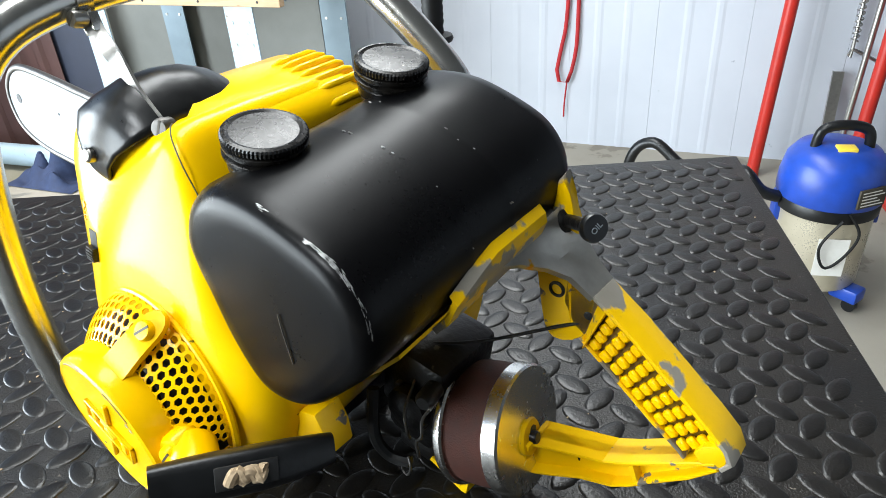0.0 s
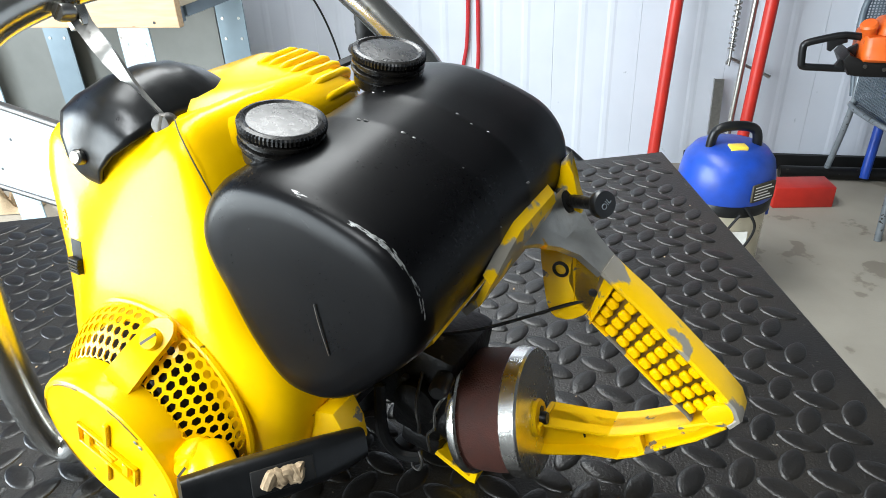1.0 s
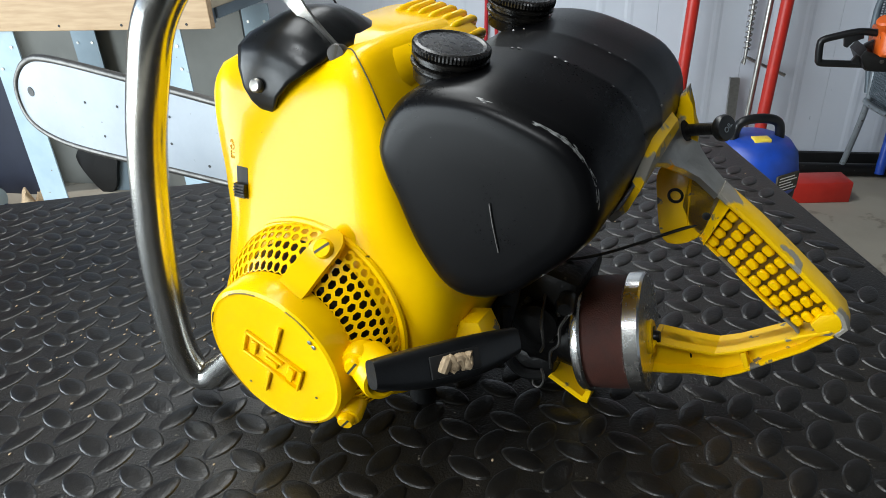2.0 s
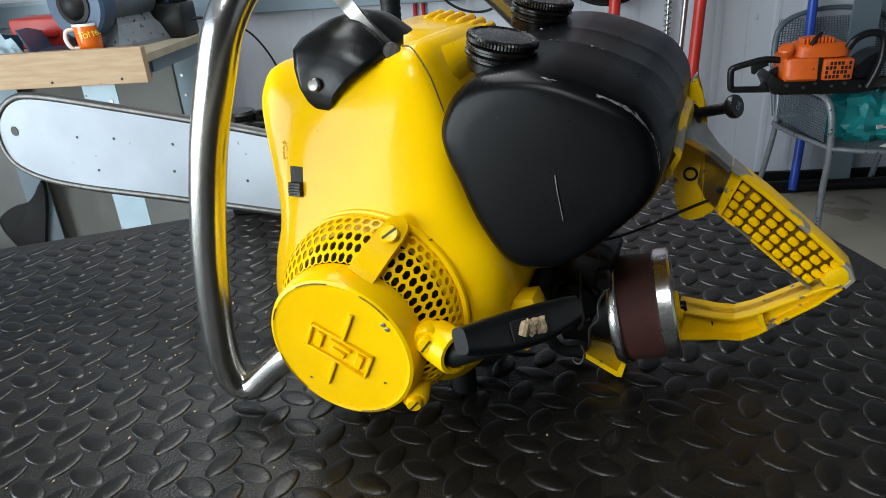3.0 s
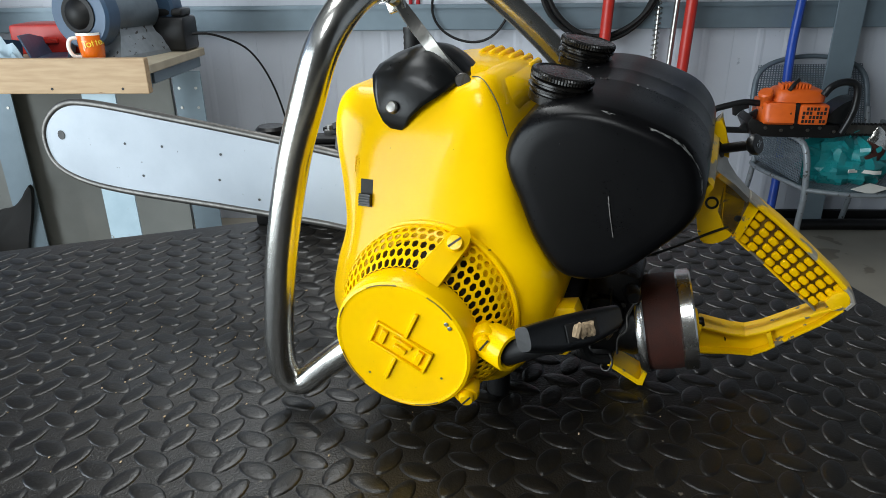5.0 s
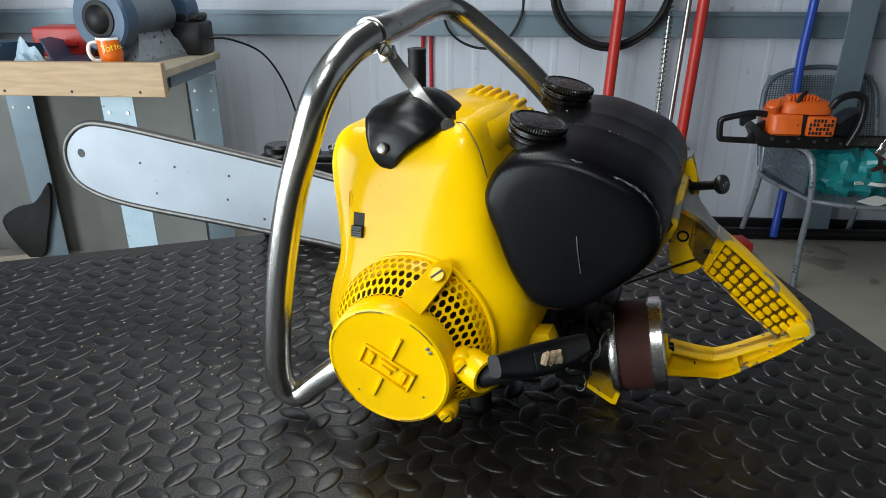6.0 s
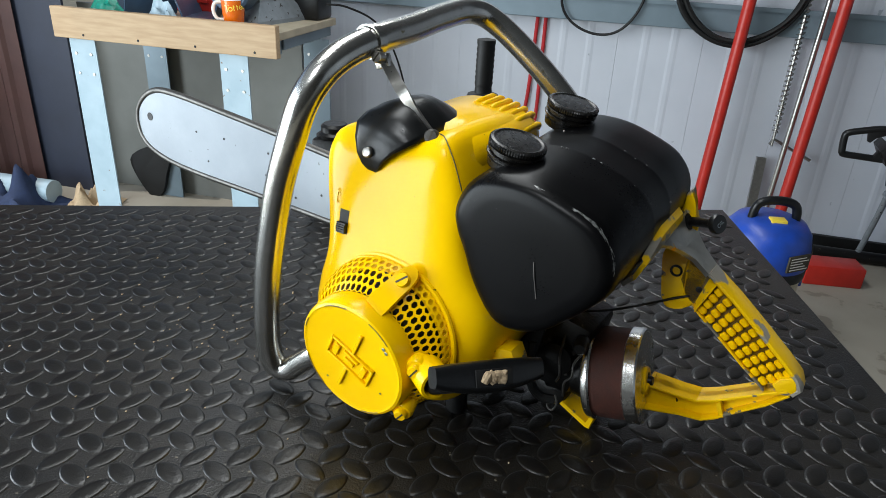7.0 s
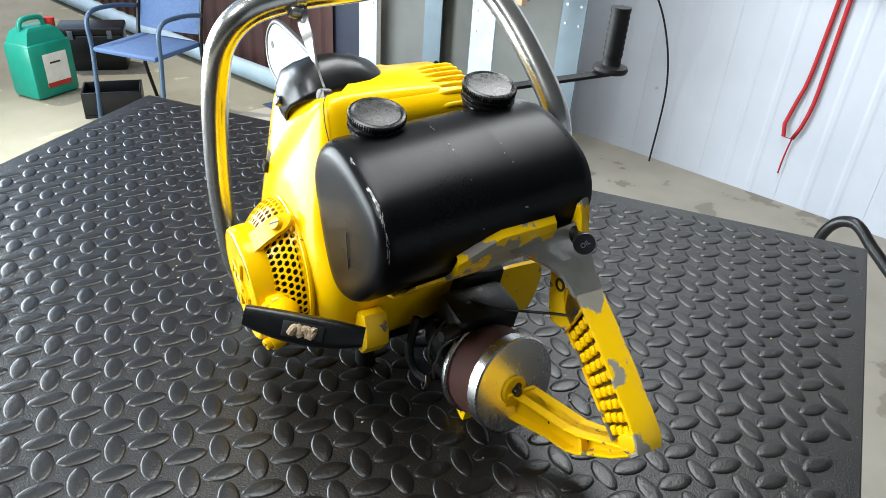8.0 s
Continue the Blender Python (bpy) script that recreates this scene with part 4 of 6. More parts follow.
for k in range(3):
    for j in range(2):
        box(bm, -0.215 + 0.012 * j, -0.207 + 0.012 * j, 0.2212, 0.2220, 0.090 + 0.009 * k, 0.096 + 0.009 * k)
part("bar_stamp", bm, M_INK, bar, "unreadable stamped marking", smooth=False)
bm = bm_new()
box(bm, -0.26, 0.02, 0.225, 0.262, 0.07, 0.205, 0.008)
part("clutch_cover", bm, M_DRK, SAW, "dark clutch cover at the bar's root")



# ---- table with rubber mat ----
TC = [Vector((-0.846, 0.290, 0)), Vector((0.346, 0.750, 0)), Vector((0.620, -0.390, 0)), Vector((-0.460, -0.480, 0))]
FLOOR = -0.90
MAT_BASE = -0.0035


def quad_slab(bm, pts, z0, z1, bevel=0.0):
    lo = [bm.verts.new((p.x, p.y, z0)) for p in pts]
    hi = [bm.verts.new((p.x, p.y, z1)) for p in pts]
    bm.faces.new(lo)
    top = bm.faces.new(hi[::-1])
    for i in range(4):
        bm.faces.new((lo[i], lo[(i + 1) % 4], hi[(i + 1) % 4], hi[i]))
    if bevel:
        bmesh.ops.bevel(bm, geom=list(top.edges), offset=bevel, segments=2, affect="EDGES", profile=0.5)


def inset_pts(d):
    c = sum(TC, Vector()) / 4
    return [p + (c - p).normalized() * d for p in TC]


table = thing("work_table", "steel-framed work table under a rubber mat", "table")
bm = bm_new()
quad_slab(bm, inset_pts(0.004), -0.045, -0.014)
part("tabletop", bm, M_GREY, table, smooth=False)
for p, q in zip(inset_pts(0.1), inset_pts(0.1)[1:] + inset_pts(0.1)[:1]):
    bm = bm_new()
    box(bm, -0.02, 0.02, 0, (q - p).length, -0.10, -0.046, 0.003, Matrix.Translation((p.x, p.y, 0)) @ Matrix.Rotation(math.atan2(q.y - p.y, q.x - p.x) - math.pi / 2, 4, "Z"))
    part("rail", bm, M_GIRT, table)
    bm = bm_new()
    box(bm, p.x - 0.03, p.x + 0.03, p.y - 0.03, p.y + 0.03, FLOOR - 0.03, -0.05, 0.004)
    part("leg", bm, M_GIRT, table)
mat = thing("rubber_mat", "dark grey rubber mat with raised checker plate pattern", "mat")
bm = bm_new()
quad_slab(bm, TC, -0.0138, MAT_BASE, 0.002)
part("sheet", bm, M_MAT, mat, smooth=False)

# raised lens-shaped lugs, crossing one another in turn
def lug_rings(n=14):
    out = []
    for s, h in ((1.0, 0.0), (0.93, 0.0007), (0.83, 0.0011), (0.40, 0.0012)):
        out.append([(0.0178 * s * math.cos(a), 0.0090 * s * math.sin(a) * (1 - 0.16 * math.cos(a) ** 2), h) for a in np.linspace(0, 2 * math.pi, n, endpoint=False)])
    return out


def lug_into(bm, m):
    vs = [[bm.verts.new(m @ Vector(q)) for q in r] for r in lug_rings()]
    for a, b in zip(vs, vs[1:]):
        for k in range(len(a)):
            bm.faces.new((a[k], a[(k + 1) % len(a)], b[(k + 1) % len(a)], b[k]))
    bm.faces.new(vs[-1])


def inside(p, margin=0.02):
    for a, b in zip(TC, TC[1:] + TC[:1]):
        e = (b - a).normalized()
        if e.x * (p.y - a.y) - e.y * (p.x - a.x) > -margin:
            return False
    return True


bm = bm_new()
lug_into(bm, Matrix())
LUG = mesh_of("lug", bm, M_LUG, angle=60)
spots = []
PITCH, TURN = 0.0278, radians(-25)
for i in range(-80, 81):
    for j in range(-80, 81):
        p = Vector((-0.1281 + PITCH * (i * math.cos(TURN) - j * math.sin(TURN)), 0.0019 + PITCH * (i * math.sin(TURN) + j * math.cos(TURN)), MAT_BASE))
        if inside(p, 0.024):
            spots.append((p, Matrix.Translation(p) @ Matrix.Rotation(TURN + radians(90 * ((i + j) % 2)), 4, "Z")))
spots.sort(key=lambda s: (s[0] - Vector((0.02, -0.20, 0))).length)
rest = bm_new()
for k, (p, m) in enumerate(spots):
    if k < 300:
        ob = new("lug", LUG)
        ob.parent = mat
        ob.matrix_basis = m
    else:
        lug_into(rest, m)
tagged(part("lug_field", rest, M_LUG, mat, "", angle=60), kind="stuff")
# sawdust crumbs on the mat
random.seed(11)
bm = bm_new()
for k in range(260):
    p = Vector((random.gauss(-0.24, 0.09), random.gauss(0.14, 0.08), MAT_BASE + 0.0006)) if k < 150 else Vector((random.uniform(-0.7, 0.5), random.uniform(-0.3, 0.6), MAT_BASE + 0.0006))
    if inside(p):
        bmesh.ops.create_icosphere(bm, subdivisions=1, radius=random.uniform(0.0005, 0.0012), matrix=Matrix.Translation(p) @ Matrix.Diagonal((1, 1.6, 0.6, 1)))
tagged(part("sawdust", bm, M_ROP, None, "pale sawdust crumbs strewn on the rubber mat", smooth=False), category="sawdust", kind="stuff")

# crank with a flat arm and a ribbed grip behind the saw
CRANK = thing("hand_crank", "black steel crank with a ribbed rubber grip behind the saw", "crank", pose(-0.235, 0.500, 0.0))
bm = bm_new()
box(bm, -0.075, 0.055, -0.024, 0.024, -0.0035, 0.118, 0.004)
lathe(bm, [(0.0, 0.0), (0.024, 0.0), (0.026, 0.006), (0.022, 0.010), (0.022, 0.018), (0.018, 0.022), (0.0, 0.022)], 24, Matrix.Translation((-0.045, 0.0, 0.118)))
block = part("clamp_block", bm, M_DRK, CRANK, "dark oily clamp block")
for k in range(3):
    bm = bm_new()
    lathe(bm, [(0.0, 0.0), (0.0085, 0.0), (0.0085, 0.006), (0.0, 0.007)], 6, Matrix.Translation((-0.018 + 0.028 * k, 0.004 * k, 0.1262)))
    lathe(bm, [(0.0, 0.006), (0.0045, 0.006), (0.0045, 0.013), (0.0, 0.014)], 12, Matrix.Translation((-0.018 + 0.028 * k, 0.004 * k, 0.1262)))
    part("nut", bm, M_STL if k else M_DRK, block, "bright hexagon nut" if k else "")
bm = bm_new()
box(bm, -0.070, 0.060, -0.017, 0.017, 0.1185, 0.1260, 0.002)
part("cover_plate", bm, M_BLK, block, "black cover plate")
bm = bm_new()
secs = []
for s in np.linspace(0, 1, 12):
    p = Vector((0.035, 0.012, 0.131)).lerp(Vector((0.142, 0.216, 0.150)), s)
    w = Vector((0.009, -0.005, 0))
    secs.append([p + w + Vector((0, 0, 0.0025)), p - w + Vector((0, 0, 0.0025)), p - w - Vector((0, 0, 0.0025)), p + w - Vector((0, 0, 0.0025))])
loft(bm, secs)
hlp = part("crank_arm", bm, M_BLK, CRANK, "flat black steel arm")
bm = bm_new()
lathe(bm, [(0.0, -0.006), (0.027, -0.006), (0.029, -0.002), (0.027, 0.003), (0.0155, 0.006), (0.0145, 0.016)] + [(0.0160 if k % 2 else 0.0150, 0.018 + 0.0048 * k) for k in range(16)] + [(0.0160, 0.096), (0.0, 0.099)], 24, Matrix.Translation((0.142, 0.216, 0.158)))
part("rubber_grip", bm, M_BLK, hlp, "ribbed black rubber grip")

# ---- the workshop round the table: a frame turned to the wall ----
ROOM = Matrix()
WALL = 2.93
WEST = -2.75


def rm(a, b, c, turn=0.0):
    return ROOM @ Matrix.Translation((a, b, c)) @ Matrix.Rotation(radians(turn), 4, "Z")


def struct(name, label, category="", m=None):
    return thing(name, label, category or name.split("_")[0], m if m is not None else ROOM, kind="structure")


def slab(parent, name, mat, *b, bevel=0.0):
    bm = bm_new()
    box(bm, *b, bevel=bevel)
    return part(name, bm, mat, parent, smooth=False)


floor = struct("floor", "stained grey concrete workshop floor", "floor")
slab(floor, "slab", M_CONC, WEST, 4.2, -3.4, 3.05, FLOOR - 0.12, FLOOR)
yard = struct("ground", "bright yard ground with patches of grass", "ground")
slab(yard, "earth", M_EARTH, -40, WEST - 0.004, -40, 40, FLOOR - 0.14, FLOOR - 0.01)
# closed roof out of view, toned dark to hold back bounced light
ceiling = struct("ceiling", "unseen workshop roof, darkened to cut bounced light", "ceiling")
slab(ceiling, "lining", M_ROOF, WEST, 4.2, -3.4, 3.05, 1.9, 2.0)

# white sheet-metal wall: panels with pressed ribs
wall = struct("wall_north", "white ribbed sheet-metal wall, slightly stained", "wall")
for k in range(18):
    a0 = -2.55 + k * 0.375
    bm = bm_new()
    prof = [(0, 0), (0.105, 0), (0.117, -0.0018), (0.133, -0.0018), (0.145, 0), (0.230, 0), (0.242, -0.0018), (0.258, -0.0018), (0.270, 0), (0.3742, 0)]
    lo = [bm.verts.new((a0 + x, WALL + y, FLOOR)) for x, y in prof]
    hi = [bm.verts.new((a0 + x, WALL + y, 1.9)) for x, y in prof]
    for i in range(len(prof) - 1):
        bm.faces.new((lo[i], lo[i + 1], hi[i + 1], hi[i]))
    bk0, bk1 = [bm.verts.new((a0, WALL + 0.04, z)) for z in (FLOOR, 1.9)], [bm.verts.new((a0 + 0.3742, WALL + 0.04, z)) for z in (FLOOR, 1.9)]
    bm.faces.new((bk0[0], bk1[0], bk1[1], bk0[1]))
    bm.faces.new((lo[0], hi[0], bk0[1], bk0[0]))
    bm.faces.new((lo[-1], bk1[0], bk1[1], hi[-1]))
    part("panel", bm, M_WALL, wall, smooth=False)
slab(wall, "backing", M_GREY, -2.60, 4.2, WALL + 0.045, WALL + 0.10, FLOOR, 1.9)
bm = bm_new()
g0, g1 = 0.054, 0.163
plate(bm, [(-2.5, g0), (4.2, g0), (4.2, g1), (-2.5, g1)], WALL - 0.05, WALL - 0.008, 0.004)
girt = part("girt", bm, M_GIRT, wall, "grey steel girt along the wall", smooth=False)
slab(girt, "flange", M_GIRT, -2.5, 4.2, WALL - 0.062, WALL - 0.0505, g1 - 0.012, g1 + 0.006)
bm = bm_new()
box(bm, -1.58, -1.52, WALL - 0.11, WALL - 0.012, FLOOR, 1.9, 0.004)
box(bm, -1.61, -1.49, WALL - 0.118, WALL - 0.1105, FLOOR, 1.9, 0.002)
part("column", bm, M_GIRT, wall, "grey steel column", smooth=False)
bm = bm_new()
box(bm, 1.62, 1.68, WALL - 0.11, WALL - 0.064, FLOOR, 1.9, 0.004)
box(bm, 1.59, 1.71, WALL - 0.118, WALL - 0.1105, FLOOR, 1.9, 0.002)
part("column", bm, M_GIRT, wall, "grey steel column", smooth=False)
slab(wall, "skirting", M_BLK, 0.7, 4.2, WALL - 0.03, WALL - 0.009, FLOOR, FLOOR + 0.07)

# dark ribbed wall beyond the bench
brown = struct("wall_west", "dark brown ribbed sheet wall", "wall")
for k in range(22):
    a0 = -2.66 - (k + 1) * 0.145
    bm = bm_new()
    prof = [(0, 0), (0.02, -0.016), (0.055, -0.016), (0.07, 0), (0.143, 0)]
    lo = [bm.verts.new((a0 + x, 2.25 + y, FLOOR)) for x, y in prof]
    hi = [bm.verts.new((a0 + x, 2.25 + y, 1.9)) for x, y in prof]
    for i in range(4):
        bm.faces.new((lo[i], lo[i + 1], hi[i + 1], hi[i]))
    b0, b1 = [bm.verts.new((a0, 2.28, z)) for z in (FLOOR, 1.9)], [bm.verts.new((a0 + 0.143, 2.28, z)) for z in (FLOOR, 1.9)]
    bm.faces.new((b0[0], b1[0], b1[1], b0[1]))
    part("sheet", bm, M_BRN, brown, smooth=False)
bm = bm_new()
tube(bm, [(-6.0, 2.00, FLOOR + 0.06), (-4.2, 2.00, FLOOR + 0.06), (-2.45, 2.07, FLOOR + 0.06)], 0.055, 16)
tagged(part("drain_pipe", bm, M_LEGP, None, "pale blue pipe lying along the brown wall"), category="pipe")
bpy.data.objects["drain_pipe"].matrix_world = ROOM
# closing walls behind and beside the camera: unseen, tones and opening set to steer light
south = struct("wall_south", "unseen closing wall, kept dark to dim reflections", "wall")
slab(south, "sheet", M_DARKW, WEST, 4.2, -3.5, -3.4, FLOOR, 1.9)
east = struct("wall_east", "unseen closing wall, kept pale to add fill light", "wall")
slab(east, "sheet", M_WALL, 4.2, 4.3, -3.4, 3.05, FLOOR, 1.9)
west = struct("wall_side", "unseen plain closing wall beside the wide side doorway", "wall")
slab(west, "pier", M_WALL, WEST - 0.1, WEST, -3.4, -3.1, FLOOR, 1.9)
slab(west, "lintel", M_WALL, WEST - 0.1, WEST, -3.1, 2.22, 1.75, 1.9)

# ---- bench at the wall ----
BX0, BX1, BY0, BY1, BTOP = -2.08, -1.11, 1.905, 2.42, 0.035
bench = thing("workbench", "steel workbench with pale blue legs and worn top", "workbench", ROOM)
bm = bm_new()
box(bm, BX0, BX1, BY0, BY1, BTOP - 0.03, BTOP, 0.003)
part("bench_top", bm, M_BENCH, bench, "worn pale bench top", smooth=False)
bm = bm_new()
box(bm, BX0 - 0.01, BX1, BY0 - 0.032, BY0 - 0.001, BTOP - 0.092, BTOP + 0.026, 0.003)
board = part("front_board", bm, M_WOOD, bench, "pale pine board along the front", smooth=False)
for a in (-1.95, -1.70, -1.45, -1.20):
    bm = bm_new()
    lathe(bm, [(0.0, 0), (0.005, 0), (0.004, 0.002), (0, 0.002)], 10, aim((a, BY0 - 0.0325, BTOP - 0.075), (0, -1, 0)))
    part("nail", bm, M_DRK, board)
slab(bench, "front_rail", M_GIRT, BX0 + 0.02, BX1 - 0.02, BY0 + 0.02, BY0 + 0.05, BTOP - 0.085, BTOP - 0.031, bevel=0.003)
slab(bench, "side_rail", M_GIRT, BX1 - 0.05, BX1 - 0.012, BY0 + 0.051, BY1 - 0.03, BTOP - 0.072, BTOP - 0.031, bevel=0.003)
for a, b in ((-1.99, BY0), (-1.31, BY0), (-1.18, BY1 - 0.06), (-2.0, BY1 - 0.06)):
    bm = bm_new()
    plate(bm, [(a - 0.06, FLOOR), (a + 0.06, FLOOR), (a + 0.06, BTOP - 0.086), (a - 0.06, BTOP - 0.086)], b, b + 0.006, 0.0)
    plate(bm, [(a - 0.06, FLOOR), (a - 0.054, FLOOR), (a - 0.054, BTOP - 0.086), (a - 0.06, BTOP - 0.086)], b + 0.0065, b + 0.09, 0.0)
    leg = part("leg", bm, M_LEGP if b < 2.0 else M_GIRT, bench, smooth=False)
    for z in (-0.12, -0.20):
        for dx in (-0.035, 0.035):
            bm = bm_new()
            lathe(bm, [(0.0, 0), (0.006, 0), (0.006, 0.003), (0, 0.003)], 8, aim((a + dx, b - 0.0005, z), (0, -1, 0)))
            part("bolt", bm, M_STL, leg)
# grey sheet added for the darker wall area below the bench
slab(bench, "wall_stand_in", M_GREY, -2.45, -1.28, BY1 + 0.002, BY1 + 0.02, FLOOR, BTOP - 0.031)
bm = bm_new()
box(bm, -2.68, -2.40, 2.27, 2.286, FLOOR, 1.85, 0.002)
box(bm, -2.68, -2.668, 2.2865, 2.34, FLOOR, 1.85, 0.002)
ob = tagged(part("slate_sheet", bm, M_SLATE, None, "tall dark slate sheet standing beside the bench", smooth=False), category="sheet")
ob.matrix_world = ROOM
# black blade leaning under the bench
bm = bm_new()
plate(bm, smooth_loop([(-0.10, -0.42), (0.0, -0.40), (0.05, -0.26), (0.10, -0.12), (0.14, 0.05), (0.12, 0.06), (0.02, -0.06), (-0.12, -0.10), (-0.22, -0.20)], 30), 0, 0.03, 0.003)
ob = tagged(part("shovel_blade", bm, M_BLK, None, "black steel blade leaning under the bench"), category="blade")
ob.matrix_world = rm(-2.04, 2.33, FLOOR + 0.316) @ Matrix.Scale(0.75, 4)

# mug with lettering
mug = thing("mug", "orange and white mug standing on the bench", "mug", rm(-1.325, 1.955, BTOP, 38) @ Matrix.Diagonal((0.98, 0.98, 0.98, 1)))
bm = bm_new()
lathe(bm, [(0.0, 0.0), (0.034, 0.0), (0.037, 0.004), (0.042, 0.05), (0.0455, 0.105), (0.0435, 0.106), (0.040, 0.05), (0.035, 0.008), (0.0, 0.008)], 40)
body = part("body", bm, M_MUG, mug, "orange glazed body with a white band")
bm = bm_new()
tube(bm, [(-0.040, 0, 0.090), (-0.066, 0, 0.086), (-0.074, 0, 0.058), (-0.062, 0, 0.030), (-0.038, 0, 0.026)], 0.0068, 10, 30)
part("handle", bm, M_WHT, mug, "white handle")
bm = bm_new()
lathe(bm, [(0.0437, 0.098), (0.0459, 0.098), (0.0462, 0.1065), (0.0437, 0.1070)], 40)
part("rim", bm, M_WHT, mug, "white rim")
word = "Toffee"
for k, ch in enumerate(word):
    c = bpy.data.curves.new("letter", "FONT")
    c.body, c.size, c.extrude, c.align_x = ch, 0.034, 0.0008, "CENTER"
    c.materials.append(M_INKY)
    t = new("letter", c)
    t.parent = body
    a = radians(-90 - 36 + 17 * k)
    t.matrix_basis = Matrix.Rotation(a + math.pi / 2, 4, "Z") @ Matrix.Translation((0, -0.0444, 0.058 + 0.002 * k)) @ Matrix.Rotation(radians(86), 4, "X") @ Matrix.Rotation(radians(8), 4, "Z")

# bench grinder
gr = thing("bench_grinder", "blue-grey bench grinder standing on the workbench", "grinder", rm(-1.305, 2.17, BTOP, 78) @ Matrix.Diagonal((1.25, 1.25, 1.25, 1)))
bm = bm_new()
lathe(bm, [(0.0, -0.10), (0.05, -0.10), (0.062, -0.09), (0.064, 0.0), (0.062, 0.09), (0.05, 0.10), (0.0, 0.10)], 28, aim((0, 0, 0.13), (1, 0, 0)))
part("motor", bm, M_GRND, gr)
bm = bm_new()
loft(bm, [[(x * f, y * f, z) for x, y in ((-0.13, -0.075), (0.13, -0.075), (0.13, 0.075), (-0.13, 0.075))] for f, z in ((1.0, 0.0), (0.98, 0.012), (0.62, 0.064), (0.55, 0.090))])
part("pedestal", bm, M_TUBE, gr, "pale grey cast base", smooth=False)
for s in (-1, 1):
    bm = bm_new()
    lathe(bm, [(0.0, -0.03), (0.085, -0.03), (0.092, -0.022), (0.092, 0.022), (0.085, 0.03), (0.0, 0.03)], 36, aim((0.145 * s, 0, 0.13), (1, 0, 0)))
    g = part("wheel_guard", bm, M_BLUG, gr)
    bm = bm_new()
    lathe(bm, [(0.052, 0.0), (0.052, 0.004), (0.040, 0.005), (0.034, 0.012), (0.022, 0.024), (0.0, 0.028)], 20, aim((0.145 * s, -0.0, 0.13), (s, 0, 0)) @ Matrix.Translation((0, 0, 0.03)))
    part("hub", bm, M_BLK, g)
# tool tray, boxes and cloth on the bench
def clutter(name, label, cat, m, build, mat):
    bm = bm_new()
    build(bm)
    ob = tagged(part(name, bm, mat, None, label), category=cat)
    ob.matrix_world = m
    return ob


clutter("tool_case", "red plastic tool case on the bench", "case", rm(-1.65, 2.31, BTOP, 6), lambda b: (box(b, -0.14, 0.14, -0.09, 0.09, 0, 0.11, 0.012), box(b, -0.04, 0.04, -0.105, -0.0905, 0.04, 0.06, 0.004)), M_RED)
clutter("sheet_guard", "blue-grey curved sheet guard lying on the bench", "guard", rm(-1.56, 2.13, BTOP + 0.002, 20), lambda b: loft(b, [[(x * s, y, z * s + 0.0) for x, z in ((-0.06, 0.0), (0.06, 0.0), (0.09, 0.09), (0.084, 0.09), (0.055, 0.006), (-0.055, 0.006), (-0.084, 0.09), (-0.09, 0.09))] for y, s in ((-0.13, 1.0), (0.0, 0.95), (0.11, 0.7))]), M_BLUG)
clutter("sheet_guard", "blue-grey curved sheet guard lying on the bench", "guard", rm(-1.78, 2.06, BTOP + 0.002, -30), lambda b: loft(b, [[(x * s, y, z * s + 0.0) for x, z in ((-0.06, 0.0), (0.06, 0.0), (0.09, 0.08), (0.084, 0.08), (0.055, 0.006), (-0.055, 0.006), (-0.084, 0.08), (-0.09, 0.08))] for y, s in ((-0.12, 1.0), (0.0, 0.95), (0.10, 0.75))]), M_BLUG)


def rag(b, sx, sy, h, seed, n=14):
    noise.seed_set(seed)
    vs = [[b.verts.new((sx * (i / n - 0.5), sy * (j / n - 0.5), max(0.003, h * (0.35 + noise.noise(Vector((i * 4.2 / n, j * 4.2 / n, seed)))) * (1 - (2 * i / n - 1) ** 2) * (1 - (2 * j / n - 1) ** 2) * 1.6))) for j in range(n + 1)] for i in range(n + 1)]
    for i in range(n):
        for j in range(n):
            b.faces.new((vs[i][j], vs[i + 1][j], vs[i + 1][j + 1], vs[i][j + 1]))
    b1 = [v for r in vs for v in r]
    return b1


clutter("work_glove", "green work glove lying crumpled on the bench", "glove", rm(-1.90, 1.975, BTOP + 0.001, 10), lambda b: rag(b, 0.16, 0.10, 0.07, 3), M_GRN)
clutter("plastic_bag", "crumpled clear bag on the bench", "bag", rm(-1.64, 1.965, BTOP + 0.001, 0), lambda b: rag(b, 0.16, 0.08, 0.06, 7), M_LEGP)
clutter("machine_box", "black machine housing on the bench", "machine", rm(-1.22, 2.34, BTOP, 0), lambda b: (box(b, -0.09, 0.10, -0.07, 0.07, 0, 0.13, 0.015), box(b, -0.05, 0.09, -0.05, 0.05, 0.13, 0.16, 0.01)), M_PLA)
clutter("work_cloth", "crumpled blue work cloth on the floor", "cloth", rm(-2.58, 1.98, FLOOR + 0.002, 0), lambda b: rag(b, 0.42, 0.30, 0.14, 5, 26), M_NAVY)
clutter("straw_brush", "straw coloured brush head on the floor", "brush", rm(-2.27, 2.12, FLOOR + 0.001, 15), lambda b: rag(b, 0.24, 0.18, 0.14, 9, 16), M_ROP)
# cable from the grinder down the wall
bm = bm_new()
tube(bm, [(-1.13, 2.34, 0.095), (-1.05, 2.40, 0.085), (-0.96, 2.55, 0.0), (-0.91, 2.70, -0.2), (-0.90, 2.84, -0.5), (-0.91, 2.86, FLOOR + 0.01)], 0.0045, 8, 40)
ob = tagged(part("power_cable", bm, M_BLK, None, "black power cable hanging from the bench"), category="cable")
